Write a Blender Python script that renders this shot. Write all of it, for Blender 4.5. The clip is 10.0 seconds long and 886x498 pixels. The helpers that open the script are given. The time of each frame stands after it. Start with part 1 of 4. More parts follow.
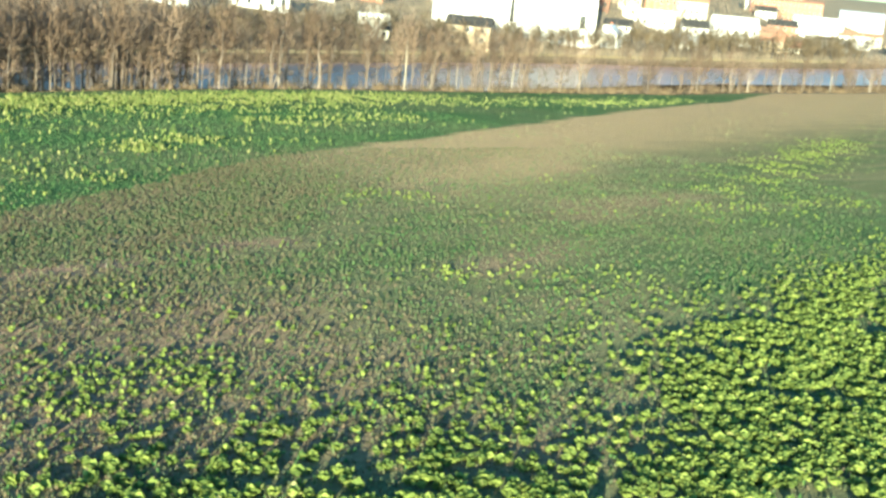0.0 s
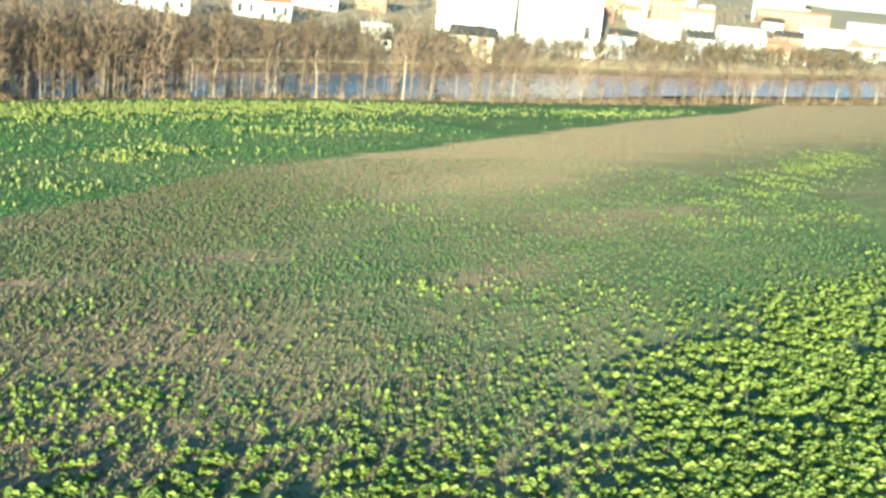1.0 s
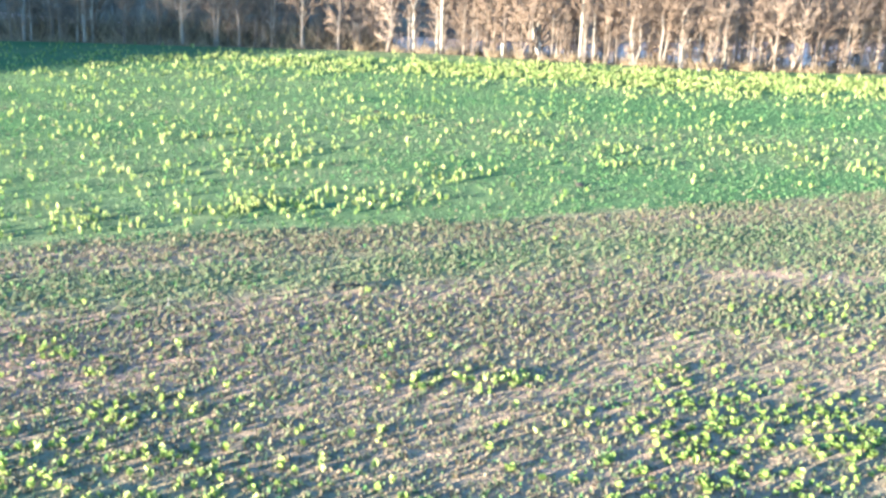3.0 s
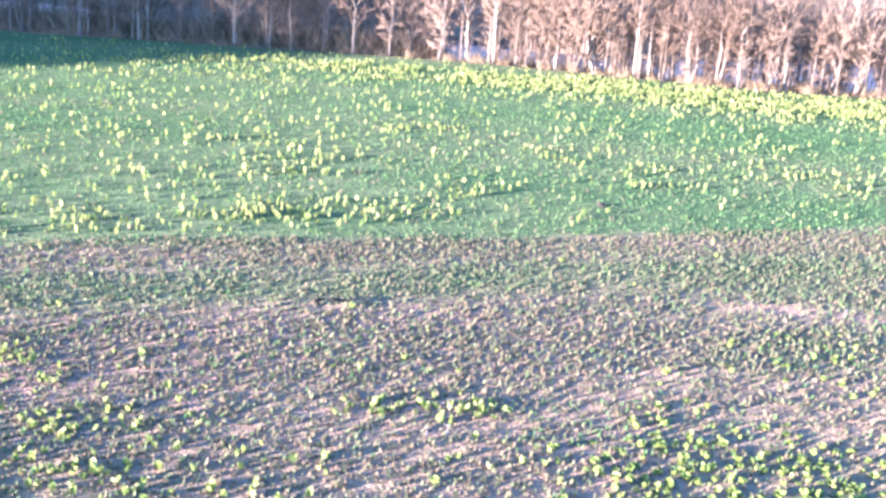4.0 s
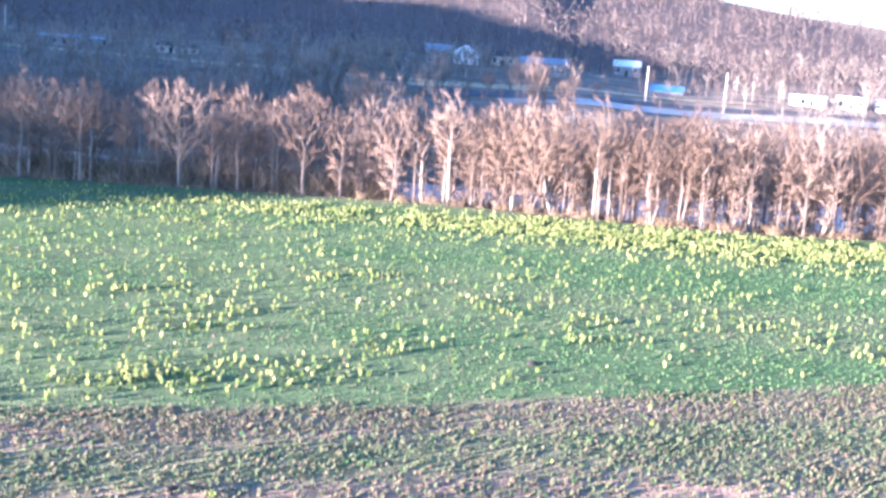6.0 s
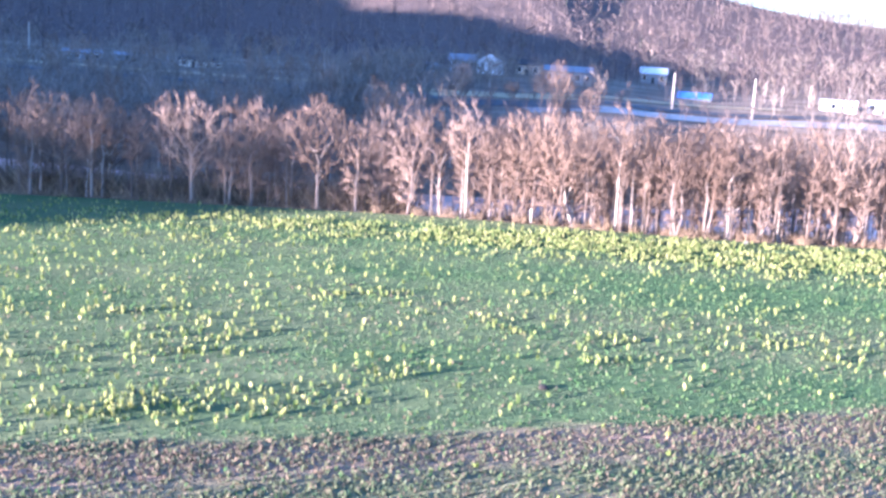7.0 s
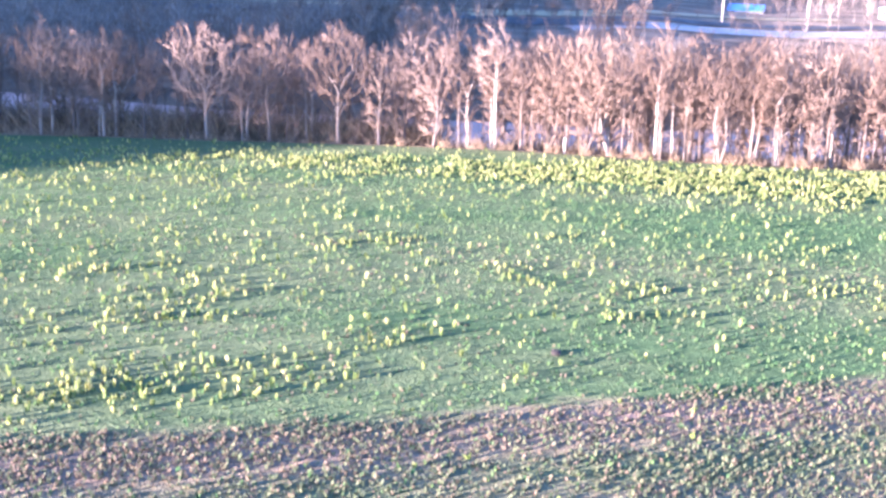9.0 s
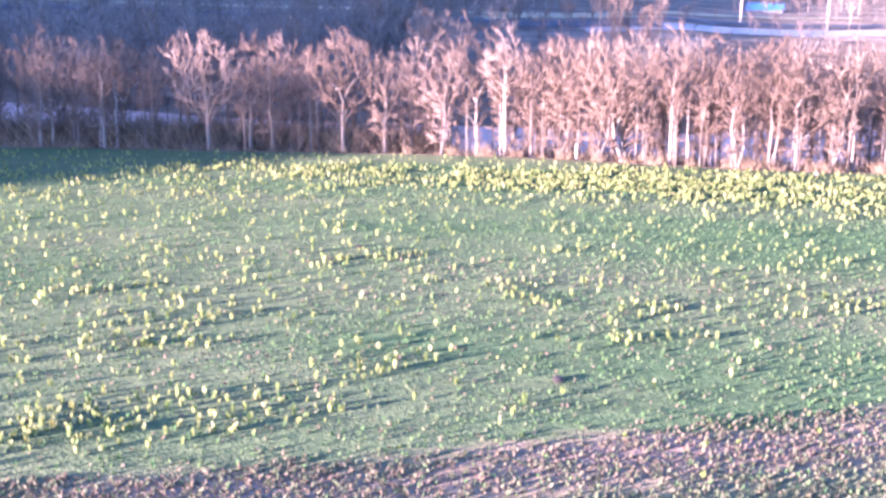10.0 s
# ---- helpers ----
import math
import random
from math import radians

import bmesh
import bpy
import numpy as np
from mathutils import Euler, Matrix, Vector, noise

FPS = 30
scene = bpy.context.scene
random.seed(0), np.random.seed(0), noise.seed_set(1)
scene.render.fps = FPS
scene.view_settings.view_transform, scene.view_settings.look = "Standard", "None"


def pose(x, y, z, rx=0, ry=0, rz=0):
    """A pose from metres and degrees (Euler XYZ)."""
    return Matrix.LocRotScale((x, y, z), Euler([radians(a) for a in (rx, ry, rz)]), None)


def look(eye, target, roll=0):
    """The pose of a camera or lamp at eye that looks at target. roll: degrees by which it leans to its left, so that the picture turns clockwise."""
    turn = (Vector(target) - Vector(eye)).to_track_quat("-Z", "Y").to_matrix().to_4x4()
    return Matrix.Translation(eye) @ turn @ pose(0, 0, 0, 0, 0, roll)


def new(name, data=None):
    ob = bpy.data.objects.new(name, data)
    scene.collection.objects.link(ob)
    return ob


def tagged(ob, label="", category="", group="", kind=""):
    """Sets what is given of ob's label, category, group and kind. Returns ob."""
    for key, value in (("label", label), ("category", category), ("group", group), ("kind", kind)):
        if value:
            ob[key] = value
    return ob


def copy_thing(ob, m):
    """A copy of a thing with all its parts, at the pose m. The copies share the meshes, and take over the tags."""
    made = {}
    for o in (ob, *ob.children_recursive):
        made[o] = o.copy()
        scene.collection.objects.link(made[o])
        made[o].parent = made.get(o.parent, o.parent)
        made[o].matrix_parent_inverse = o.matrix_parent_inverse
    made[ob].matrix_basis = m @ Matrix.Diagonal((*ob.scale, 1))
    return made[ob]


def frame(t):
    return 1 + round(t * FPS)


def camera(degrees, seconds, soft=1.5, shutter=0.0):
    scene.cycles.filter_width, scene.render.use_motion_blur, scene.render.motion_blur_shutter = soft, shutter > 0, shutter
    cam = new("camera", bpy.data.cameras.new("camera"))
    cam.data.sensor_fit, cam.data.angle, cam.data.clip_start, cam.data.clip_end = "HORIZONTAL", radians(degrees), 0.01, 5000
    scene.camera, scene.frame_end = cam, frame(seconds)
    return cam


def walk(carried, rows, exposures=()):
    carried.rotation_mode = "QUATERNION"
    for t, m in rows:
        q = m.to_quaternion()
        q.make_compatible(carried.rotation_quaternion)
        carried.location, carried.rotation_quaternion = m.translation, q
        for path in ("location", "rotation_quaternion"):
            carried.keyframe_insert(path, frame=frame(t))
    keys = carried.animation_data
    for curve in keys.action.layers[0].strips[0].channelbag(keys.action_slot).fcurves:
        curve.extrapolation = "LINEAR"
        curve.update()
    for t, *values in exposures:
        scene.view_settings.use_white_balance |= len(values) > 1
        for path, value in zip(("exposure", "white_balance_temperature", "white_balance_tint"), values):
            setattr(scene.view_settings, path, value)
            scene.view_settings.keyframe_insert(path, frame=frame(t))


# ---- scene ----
cam = camera(40.94, 10.0, soft=2.9, shutter=0.12)

# seconds, x, y, z, yaw to the left, pitch up, roll
PATH = [
    (0, 0.00, 0.00, 20.26, -44.98, -12.72, 5.48),
    (0.5, 1.74, 0.18, 20.20, -44.80, -12.75, 4.39),
    (1, 3.64, 0.53, 20.18, -44.57, -12.27, 5.69),
    (1.5, 5.46, 1.31, 20.22, -43.35, -12.57, 5.53),
    (1.8, 6.80, 1.95, 20.18, -38.58, -13.88, 5.19),
    (2, 7.54, 2.74, 20.22, -34.33, -14.44, 3.94),
    (2.3, 8.47, 4.06, 19.94, -24.14, -14.98, 2.70),
    (2.5, 9.46, 4.87, 19.79, -17.10, -15.73, 2.34),
    (2.7, 10.47, 5.42, 19.68, -8.94, -16.40, 1.91),
    (3.8, 15.71, 7.74, 20.14, 0.09, -17.11, 3.80),
    (4, 16.30, 8.23, 19.90, 0.16, -16.54, 4.60),
    (4.5, 17.92, 10.09, 19.84, 0.01, -16.91, 5.05),
    (5, 19.08, 12.24, 19.78, -0.34, -15.40, 5.34),
    (5.5, 20.07, 14.25, 19.94, -0.47, -13.61, 4.98),
    (5.7, 20.44, 14.99, 19.85, -0.31, -11.24, 4.74),
    (6, 20.97, 16.16, 19.85, 0.12, -10.0, 4.46),
    (6.8, 22.26, 19.45, 19.84, 1.27, -9.70, 3.68),
    (7, 22.55, 20.23, 19.76, 1.66, -9.61, 3.57),
    (7.5, 23.32, 22.07, 19.44, 2.17, -15.49, 3.09),
    (8, 24.00, 24.34, 20.04, 2.69, -16.63, 2.73),
    (8.5, 24.58, 26.33, 20.09, 3.29, -16.64, 2.30),
    (9, 25.28, 28.62, 20.26, 4.14, -13.59, 1.86),
    (9.5, 25.83, 30.76, 20.25, 4.91, -13.11, 1.40),
    (10, 26.42, 33.03, 20.17, 5.21, -13.45, 1.01),
]
EXPOSURES = [(0, 1.89, 5900, -22), (0.5, 2.02, 5900, -23), (1.5, 2.04, 5900, -22), (2.5, 2.82, 5620, -18), (3.8, 3.35, 5130, 24), (5.5, 3.28, 5150, 25), (7, 3.02, 5040, 33), (7.5, 3.18, 5190, 33), (8.5, 3.28, 5230, 33), (10, 3.29, 5380, 56)]
walk(cam, [(t, pose(x, y, z, 90 + p, 0, w) @ pose(0, 0, 0, 0, 0, r)) for t, x, y, z, w, p, r in PATH], EXPOSURES)

# ---- light: a low sun from behind and to the left, clear evening sky ----
SUN_EL, SUN_WAY = 7.0, (-0.7955, -0.606)
world = bpy.data.worlds.new("evening_sky")
scene.world = world
world.use_nodes = True
sky = world.node_tree.nodes.new("ShaderNodeTexSky")
sky.sky_type, sky.sun_disc = "NISHITA", False
sky.ozone_density, sky.dust_density = 3.6, 0.5
sky.sun_elevation, sky.sun_rotation = radians(SUN_EL), math.atan2(*SUN_WAY)
world.node_tree.links.new(sky.outputs[0], world.node_tree.nodes["Background"].inputs[0])
world.node_tree.nodes["Background"].inputs[1].default_value = 0.15
sun = new("sun", bpy.data.lights.new("sun", "SUN"))
sun.data.energy, sun.data.angle, sun.data.color = 5.8, radians(0.6), (1.0, 0.80, 0.60)
sun.matrix_world = look((SUN_WAY[0] * 300, SUN_WAY[1] * 300, 300 * math.tan(radians(SUN_EL))), (0, 0, 0))


# ---- materials ----
def material(name, rough=0.9, spec=0.2):
    m = bpy.data.materials.new(name)
    m.use_nodes = True
    b = m.node_tree.nodes["Principled BSDF"]
    b.inputs["Roughness"].default_value, b.inputs["Specular IOR Level"].default_value = rough, spec
    return m, m.node_tree, b


def add(nt, kind, **values):
    n = nt.nodes.new(kind)
    for k, v in values.items():
        n.inputs[k].default_value = v
    return n


def noise_out(nt, scale, detail=4.0, rough=0.6, coords="Object", stretch=None):
    c = nt.nodes.new("ShaderNodeTexCoord")
    n = add(nt, "ShaderNodeTexNoise", Scale=scale, Detail=detail, Roughness=rough)
    if stretch:
        mp = nt.nodes.new("ShaderNodeMapping")
        mp.inputs["Rotation"].default_value = (0, 0, stretch[0])
        mp.inputs["Scale"].default_value = stretch[1]
        nt.links.new(c.outputs[coords], mp.inputs[0])
        nt.links.new(mp.outputs[0], n.inputs["Vector"])
    else:
        nt.links.new(c.outputs[coords], n.inputs["Vector"])
    return n.outputs[0]


def ramp(nt, source, stops):
    r = nt.nodes.new("ShaderNodeValToRGB")
    els = r.color_ramp.elements
    while len(els) < len(stops):
        els.new(0.5)
    for e, (p, c) in zip(els, stops):
        e.position, e.color = p, (*c, 1) if len(c) == 3 else c
    nt.links.new(source, r.inputs[0])
    return r.outputs[0]


def mix(nt, factor, a, b, blend="MIX"):
    m = nt.nodes.new("ShaderNodeMix")
    m.data_type, m.blend_type = "RGBA", blend
    for source, k in ((factor, 0), (a, 6), (b, 7)):
        if isinstance(source, (tuple, float, int)):
            m.inputs[k].default_value = (*source, 1) if isinstance(source, tuple) else source
        else:
            nt.links.new(source, m.inputs[k])
    return m.outputs[2]


def math_out(nt, op, a, b=0.0, clamp=False):
    m = nt.nodes.new("ShaderNodeMath")
    m.operation, m.use_clamp = op, clamp
    for k, source in enumerate((a, b)):
        if isinstance(source, (float, int)):
            m.inputs[k].default_value = source
        else:
            nt.links.new(source, m.inputs[k])
    return m.outputs[0]


def bump(nt, b, source, strength, distance):
    n = add(nt, "ShaderNodeBump", Strength=strength, Distance=distance)
    nt.links.new(source, n.inputs["Height"])
    nt.links.new(n.outputs[0], b.inputs["Normal"])


def plain(name, dark, light, scale, rough=0.9, spec=0.2, relief=0.0):
    """A surface that varies between two colours at two scales."""
    m, nt, b = material(name, rough, spec)
    big, fine = noise_out(nt, scale), noise_out(nt, scale * 7, 2)
    both = math_out(nt, "ADD", math_out(nt, "MULTIPLY", big, 0.65), math_out(nt, "MULTIPLY", fine, 0.35))
    nt.links.new(ramp(nt, both, [(0.3, dark), (0.7, light)]), b.inputs["Base Color"])
    if relief:
        bump(nt, b, fine, 0.5, relief)
    return m


def varied(name, stops, per="island", rough=0.8, spec=0.2, through_light=0.0):
    """A colour picked for every loose piece, or for every object."""
    m, nt, b = material(name, rough, spec)
    g = nt.nodes.new("ShaderNodeNewGeometry" if per == "island" else "ShaderNodeObjectInfo")
    r = g.outputs["Random Per Island" if per == "island" else "Random"]
    nt.links.new(ramp(nt, r, stops), b.inputs["Base Color"])
    if through_light:
        b.inputs["Subsurface Weight"].default_value = 0.0
        t = nt.nodes.new("ShaderNodeBsdfTranslucent")
        nt.links.new(ramp(nt, r, stops), t.inputs[0])
        mx = nt.nodes.new("ShaderNodeMixShader")
        mx.inputs[0].default_value = through_light
        nt.links.new(b.outputs[0], mx.inputs[1])
        nt.links.new(t.outputs[0], mx.inputs[2])
        nt.links.new(mx.outputs[0], nt.nodes["Material Output"].inputs[0])
    return m


def ground_material():
    m, nt, b = material("field_soil_and_grass", 0.95, 0.1)

    def attribute(name):
        a = nt.nodes.new("ShaderNodeAttribute")
        a.attribute_name = name
        return a.outputs["Fac"]

    across, out, bare, red = attribute("across"), attribute("out"), attribute("bare"), attribute("red")
    town = attribute("town")
    wide = noise_out(nt, 0.03, 5, 0.6, stretch=(-0.4, (0.5, 1.6, 1)))
    patch = noise_out(nt, 0.12, 5, 0.65, stretch=(-0.4, (0.4, 1.5, 1)))
    streak = noise_out(nt, 0.9, 4, 0.6, stretch=(-0.42, (0.12, 1.5, 1)))
    fine = noise_out(nt, 2.2, 4, 0.7)
    grain = ramp(nt, math_out(nt, "ADD", math_out(nt, "MULTIPLY", fine, 0.6), math_out(nt, "MULTIPLY", streak, 0.4)), [(0.35, (0, 0, 0)), (0.65, (1, 1, 1))])
    grass = mix(nt, grain, (0.038, 0.074, 0.030), (0.078, 0.130, 0.052))
    soil = mix(nt, grain, (0.165, 0.124, 0.077), (0.315, 0.238, 0.148))
    reddish = mix(nt, grain, (0.205, 0.117, 0.090), (0.38, 0.22, 0.168))
    tan = mix(nt, grain, (0.29, 0.20, 0.115), (0.42, 0.30, 0.178))
    tan = mix(nt, ramp(nt, streak, [(0.48, (0, 0, 0)), (0.68, (0.6, 0.6, 0.6))]), tan, (0.22, 0.19, 0.09))
    soil = mix(nt, math_out(nt, "MULTIPLY", red, ramp(nt, patch, [(0.3, (0.55, 0.55, 0.55)), (0.6, (1, 1, 1))])), soil, reddish)
    weedy = mix(nt, math_out(nt, "MULTIPLY", ramp(nt, patch, [(0.36, (0, 0, 0)), (0.60, (1, 1, 1))]), math_out(nt, "SUBTRACT", 1.0, math_out(nt, "MULTIPLY", red, 0.6))), soil, mix(nt, 0.62, soil, grass))
    thin = math_out(nt, "MULTIPLY", math_out(nt, "ADD", math_out(nt, "MULTIPLY", math_out(nt, "SUBTRACT", patch, 0.5), 2.2), math_out(nt, "SUBTRACT", math_out(nt, "MULTIPLY", bare, 1.6), 0.35)), 1.4, clamp=True)
    weedy = mix(nt, thin, weedy, tan)
    lush = attribute("lush")
    weedy = mix(nt, lush, weedy, grass)
    green = mix(nt, ramp(nt, wide, [(0.40, (0, 0, 0)), (0.65, (1, 1, 1))]), grass, mix(nt, 0.24, grass, soil))
    jag = math_out(nt, "MULTIPLY", math_out(nt, "SUBTRACT", patch, 0.5), 9.0)
    side = math_out(nt, "ADD", math_out(nt, "MULTIPLY", math_out(nt, "ADD", across, jag), 0.45), 1.3, clamp=True)
    field = mix(nt, side, weedy, green)
    litter = mix(nt, ramp(nt, patch, [(0.35, (0, 0, 0)), (0.65, (1, 1, 1))]), (0.075, 0.055, 0.04), (0.21, 0.15, 0.10))
    bank = math_out(nt, "ADD", math_out(nt, "MULTIPLY", math_out(nt, "ADD", out, math_out(nt, "MULTIPLY", jag, 0.4)), 0.6), 0.3, clamp=True)
    pasture = mix(nt, ramp(nt, patch, [(0.38, (0, 0, 0)), (0.62, (1, 1, 1))]), (0.11, 0.09, 0.068), (0.26, 0.205, 0.155))
    leafy = mix(nt, grain, (0.066, 0.051, 0.045), (0.145, 0.11, 0.092))
    flat = math_out(nt, "MULTIPLY", math_out(nt, "SUBTRACT", out, 140.0), 0.05, clamp=True)
    steep = math_out(nt, "MULTIPLY", math_out(nt, "SUBTRACT", out, 250.0), 0.03, clamp=True)
    litter = mix(nt, steep, mix(nt, flat, litter, pasture), leafy)
    litter = mix(nt, town, litter, mix(nt, patch, (0.24, 0.18, 0.12), (0.44, 0.35, 0.24)))
    nt.links.new(mix(nt, bank, field, litter), b.inputs["Base Color"])
    # clods, stalks and turf that catch the low sun
    tuftage = noise_out(nt, 6.0, 3, 0.65)
    relief = math_out(nt, "ADD", math_out(nt, "MULTIPLY", fine, 0.55), math_out(nt, "MULTIPLY", tuftage, 0.45))
    bump(nt, b, relief, 1.0, 0.55)
    m.cycles.use_bump_map_correction = False
    return m


GROUND = ground_material()
BARK = varied("grey_brown_bark", [(0, (0.10, 0.078, 0.064)), (0.5, (0.165, 0.13, 0.107)), (0.85, (0.24, 0.198, 0.162)), (1, (0.34, 0.29, 0.24))], "object")
PALE_BARK = plain("pale_peeling_bark", (0.22, 0.185, 0.145), (0.42, 0.37, 0.30), 0.6)
TWIGS = varied("reddish_brown_twigs", [(0, (0.115, 0.078, 0.055)), (0.5, (0.178, 0.122, 0.085)), (1, (0.26, 0.185, 0.135))], "object")
CROWD_TWIGS = plain("crowded_twigs", (0.085, 0.06, 0.044), (0.27, 0.19, 0.138), 0.22)
BRUSH = varied("dry_brush", [(0, (0.11, 0.08, 0.052)), (0.6, (0.23, 0.16, 0.095)), (1, (0.38, 0.275, 0.16))])
FAR_BRUSH = varied("far_dry_brush", [(0, (0.075, 0.056, 0.035)), (0.6, (0.145, 0.108, 0.066)), (1, (0.225, 0.17, 0.105))])
STEM_BARK = varied("crowded_stems_bark", [(0, (0.08, 0.062, 0.048)), (0.5, (0.15, 0.116, 0.09)), (1, (0.27, 0.215, 0.17))])
SCRUB = varied("olive_scrub_twigs", [(0, (0.10, 0.08, 0.062)), (0.6, (0.20, 0.16, 0.122)), (1, (0.31, 0.255, 0.20))])
WOODS = varied("far_bare_woods", [(0, (0.045, 0.037, 0.036)), (0.6, (0.145, 0.108, 0.09)), (0.93, (0.21, 0.158, 0.13)), (1, (0.05, 0.07, 0.04))])
LEAF = varied("mustard_leaf", [(0, (0.085, 0.13, 0.038)), (0.6, (0.165, 0.225, 0.06)), (1, (0.27, 0.33, 0.09))], through_light=0.3)
BLOOM = varied("mustard_bloom", [(0, (0.20, 0.245, 0.065)), (0.6, (0.33, 0.34, 0.115)), (1, (0.46, 0.435, 0.19))], through_light=0.3)
GRASS = varied("grass_blades", [(0, (0.04, 0.10, 0.035)), (0.6, (0.09, 0.19, 0.06)), (1, (0.20, 0.27, 0.09))], through_light=0.25)
STUBBLE = varied("dry_stubble", [(0, (0.125, 0.094, 0.062)), (0.5, (0.185, 0.14, 0.091)), (1, (0.26, 0.20, 0.131))], through_light=0.2)
OLIVE = varied("olive_weed", [(0, (0.075, 0.10, 0.05)), (0.6, (0.145, 0.175, 0.085)), (1, (0.23, 0.25, 0.13))], through_light=0.3)
FRESH = varied("fresh_leaf", [(0, (0.09, 0.13, 0.036)), (0.5, (0.20, 0.255, 0.06)), (1, (0.33, 0.38, 0.095))], through_light=0.3)
DARK_SOIL = plain("dark_wet_soil", (0.025, 0.022, 0.018), (0.06, 0.05, 0.04), 2.0)
ASPHALT = plain("worn_asphalt", (0.055, 0.054, 0.053), (0.115, 0.112, 0.108), 0.2)
STRAW = plain("dry_straw_grass", (0.30, 0.225, 0.12), (0.46, 0.36, 0.20), 0.15)
GRAVEL = plain("pale_gravel", (0.24, 0.215, 0.19), (0.46, 0.42, 0.37), 0.15)
POLE_WOOD = plain("weathered_pole", (0.28, 0.24, 0.20), (0.44, 0.39, 0.33), 0.8)
WHITE = plain("white_painted_wall", (0.70, 0.69, 0.66), (0.82, 0.81, 0.79), 0.3)
CREAM = plain("cream_siding", (0.55, 0.50, 0.40), (0.70, 0.64, 0.52), 0.3)
BRICK = plain("red_brick_wall", (0.28, 0.12, 0.08), (0.42, 0.20, 0.13), 0.5)
GREY = plain("weathered_grey_siding", (0.16, 0.165, 0.17), (0.27, 0.27, 0.27), 0.4)
GREY_ROOF = plain("grey_metal_roof", (0.12, 0.125, 0.135), (0.20, 0.205, 0.215), 0.3, 0.5, 0.4)
TAN = plain("tan_wall", (0.42, 0.32, 0.22), (0.55, 0.43, 0.30), 0.4)
DARK_ROOF = plain("dark_shingle_roof", (0.025, 0.025, 0.028), (0.065, 0.062, 0.06), 0.5)
STEEL = plain("sooty_steel", (0.02, 0.02, 0.022), (0.05, 0.05, 0.052), 0.4, 0.6)
BLEACHED = plain("bleached_bare_wood", (0.30, 0.265, 0.215), (0.48, 0.43, 0.36), 0.5)
PALE_ROOF = plain("pale_metal_roof", (0.50, 0.51, 0.53), (0.68, 0.69, 0.70), 0.3, 0.5, 0.4)
RUST_ROOF = plain("rust_red_roof", (0.30, 0.15, 0.10), (0.45, 0.24, 0.16), 0.4)
BLUE = plain("blue_painted_metal", (0.05, 0.15, 0.38), (0.08, 0.21, 0.46), 0.4, 0.5, 0.4)
GLASS = plain("dark_window_glass", (0.02, 0.025, 0.03), (0.05, 0.06, 0.07), 0.5, 0.12, 0.6)
WATER, _nt, _b = material("river_water", 0.3, 0.05)
_b.inputs["Base Color"].default_value = (0.50, 0.29, 0.22, 1)
bump(_nt, _b, noise_out(_nt, 0.5, 4, 0.6, stretch=(0.4, (0.5, 2, 1))), 0.5, 0.2)
_b.inputs["IOR"].default_value = 1.33

# ---- the lie of the land ----
EDGE_X = np.array([-900, -200, -42, -26, -9, 6, 21, 36, 48, 55, 62, 76, 93, 115, 165, 237, 349, 400, 455, 515, 640, 1600.0])
EDGE_Y = np.array([420, 215, 173.8, 172.2, 171.6, 172.2, 172.5, 171, 169.8, 169.8, 172, 176.5, 183.7, 192, 206, 218, 240, 246, 247, 248, 262, 400.0])
BAND_X = np.array([-900, -60, -6.4, 15, 30, 46, 78, 120, 161, 240, 421, 1600.0])
BAND_Y = np.array([-200, 50, 72, 79.7, 85.5, 92.2, 112, 131, 148, 182, 249, 700.0])
OUT_O = np.array([-5, 0, 3, 10, 20, 26, 80, 88, 100, 130, 190, 240, 400, 700.0])
OUT_Z = np.array([0, 0, -0.3, -1.5, -6.5, -11.5, -11.5, -8.8, -4, -1, 7, 11, 20, 45.0])
RIDGE_X = np.array([-2500, -900, -300, 0, 272, 358, 600, 1000, 3000.0])
RIDGE_Z = np.array([200, 190, 165, 116, 64, 56, 40, 36, 50.0])
WATER_Z = -9.6


def smooth(a, b, v):
    t = np.clip((v - a) / (b - a), 0, 1)
    return t * t * (3 - 2 * t)


def value_noise(x, y, size, seed):
    rng = np.random.default_rng(seed)
    g = rng.random((64, 64))
    u, v = x / size, y / size
    i, j = np.floor(u).astype(int), np.floor(v).astype(int)
    fu, fv = smooth(0, 1, u - i), smooth(0, 1, v - j)
    at = lambda a, b: g[a % 64, b % 64]
    return (at(i, j) * (1 - fu) + at(i + 1, j) * fu) * (1 - fv) + (at(i, j + 1) * (1 - fu) + at(i + 1, j + 1) * fu) * fv


def edge_out(x, y):
    """Metres beyond the field's far edge."""
    slope = (np.interp(x + 15, EDGE_X, EDGE_Y) - np.interp(x - 15, EDGE_X, EDGE_Y)) / 30
    line = sum(np.interp(x + k, EDGE_X, EDGE_Y) for k in (-8, 0, 8)) / 3
    return (y - line) / np.sqrt(1 + slope**2)


def band_across(x, y):
    """Metres beyond the line between the two crops."""
    slope = (np.interp(x + 15, BAND_X, BAND_Y) - np.interp(x - 15, BAND_X, BAND_Y)) / 30
    line = sum(np.interp(x + k, BAND_X, BAND_Y) for k in (-6, 0, 6)) / 3
    return (y - line) / np.sqrt(1 + slope**2)


def field_z(x, y):
    X, Y = x / 50, np.clip((y - 50) / 50, -4, 6)
    mid = 0.477 * X - 0.68 * X * X
    right = 0.477 * 1.35 - 0.68 * 1.35**2 - 1.3 * (np.minimum(X, 7) - 1.35)
    left = 0.477 * -1.2 - 0.68 * 1.44 + 0.6 * (np.maximum(X, -4) + 1.2)
    return np.where(X > 1.35, right, np.where(X < -1.2, left, mid)) - 0.8 * Y


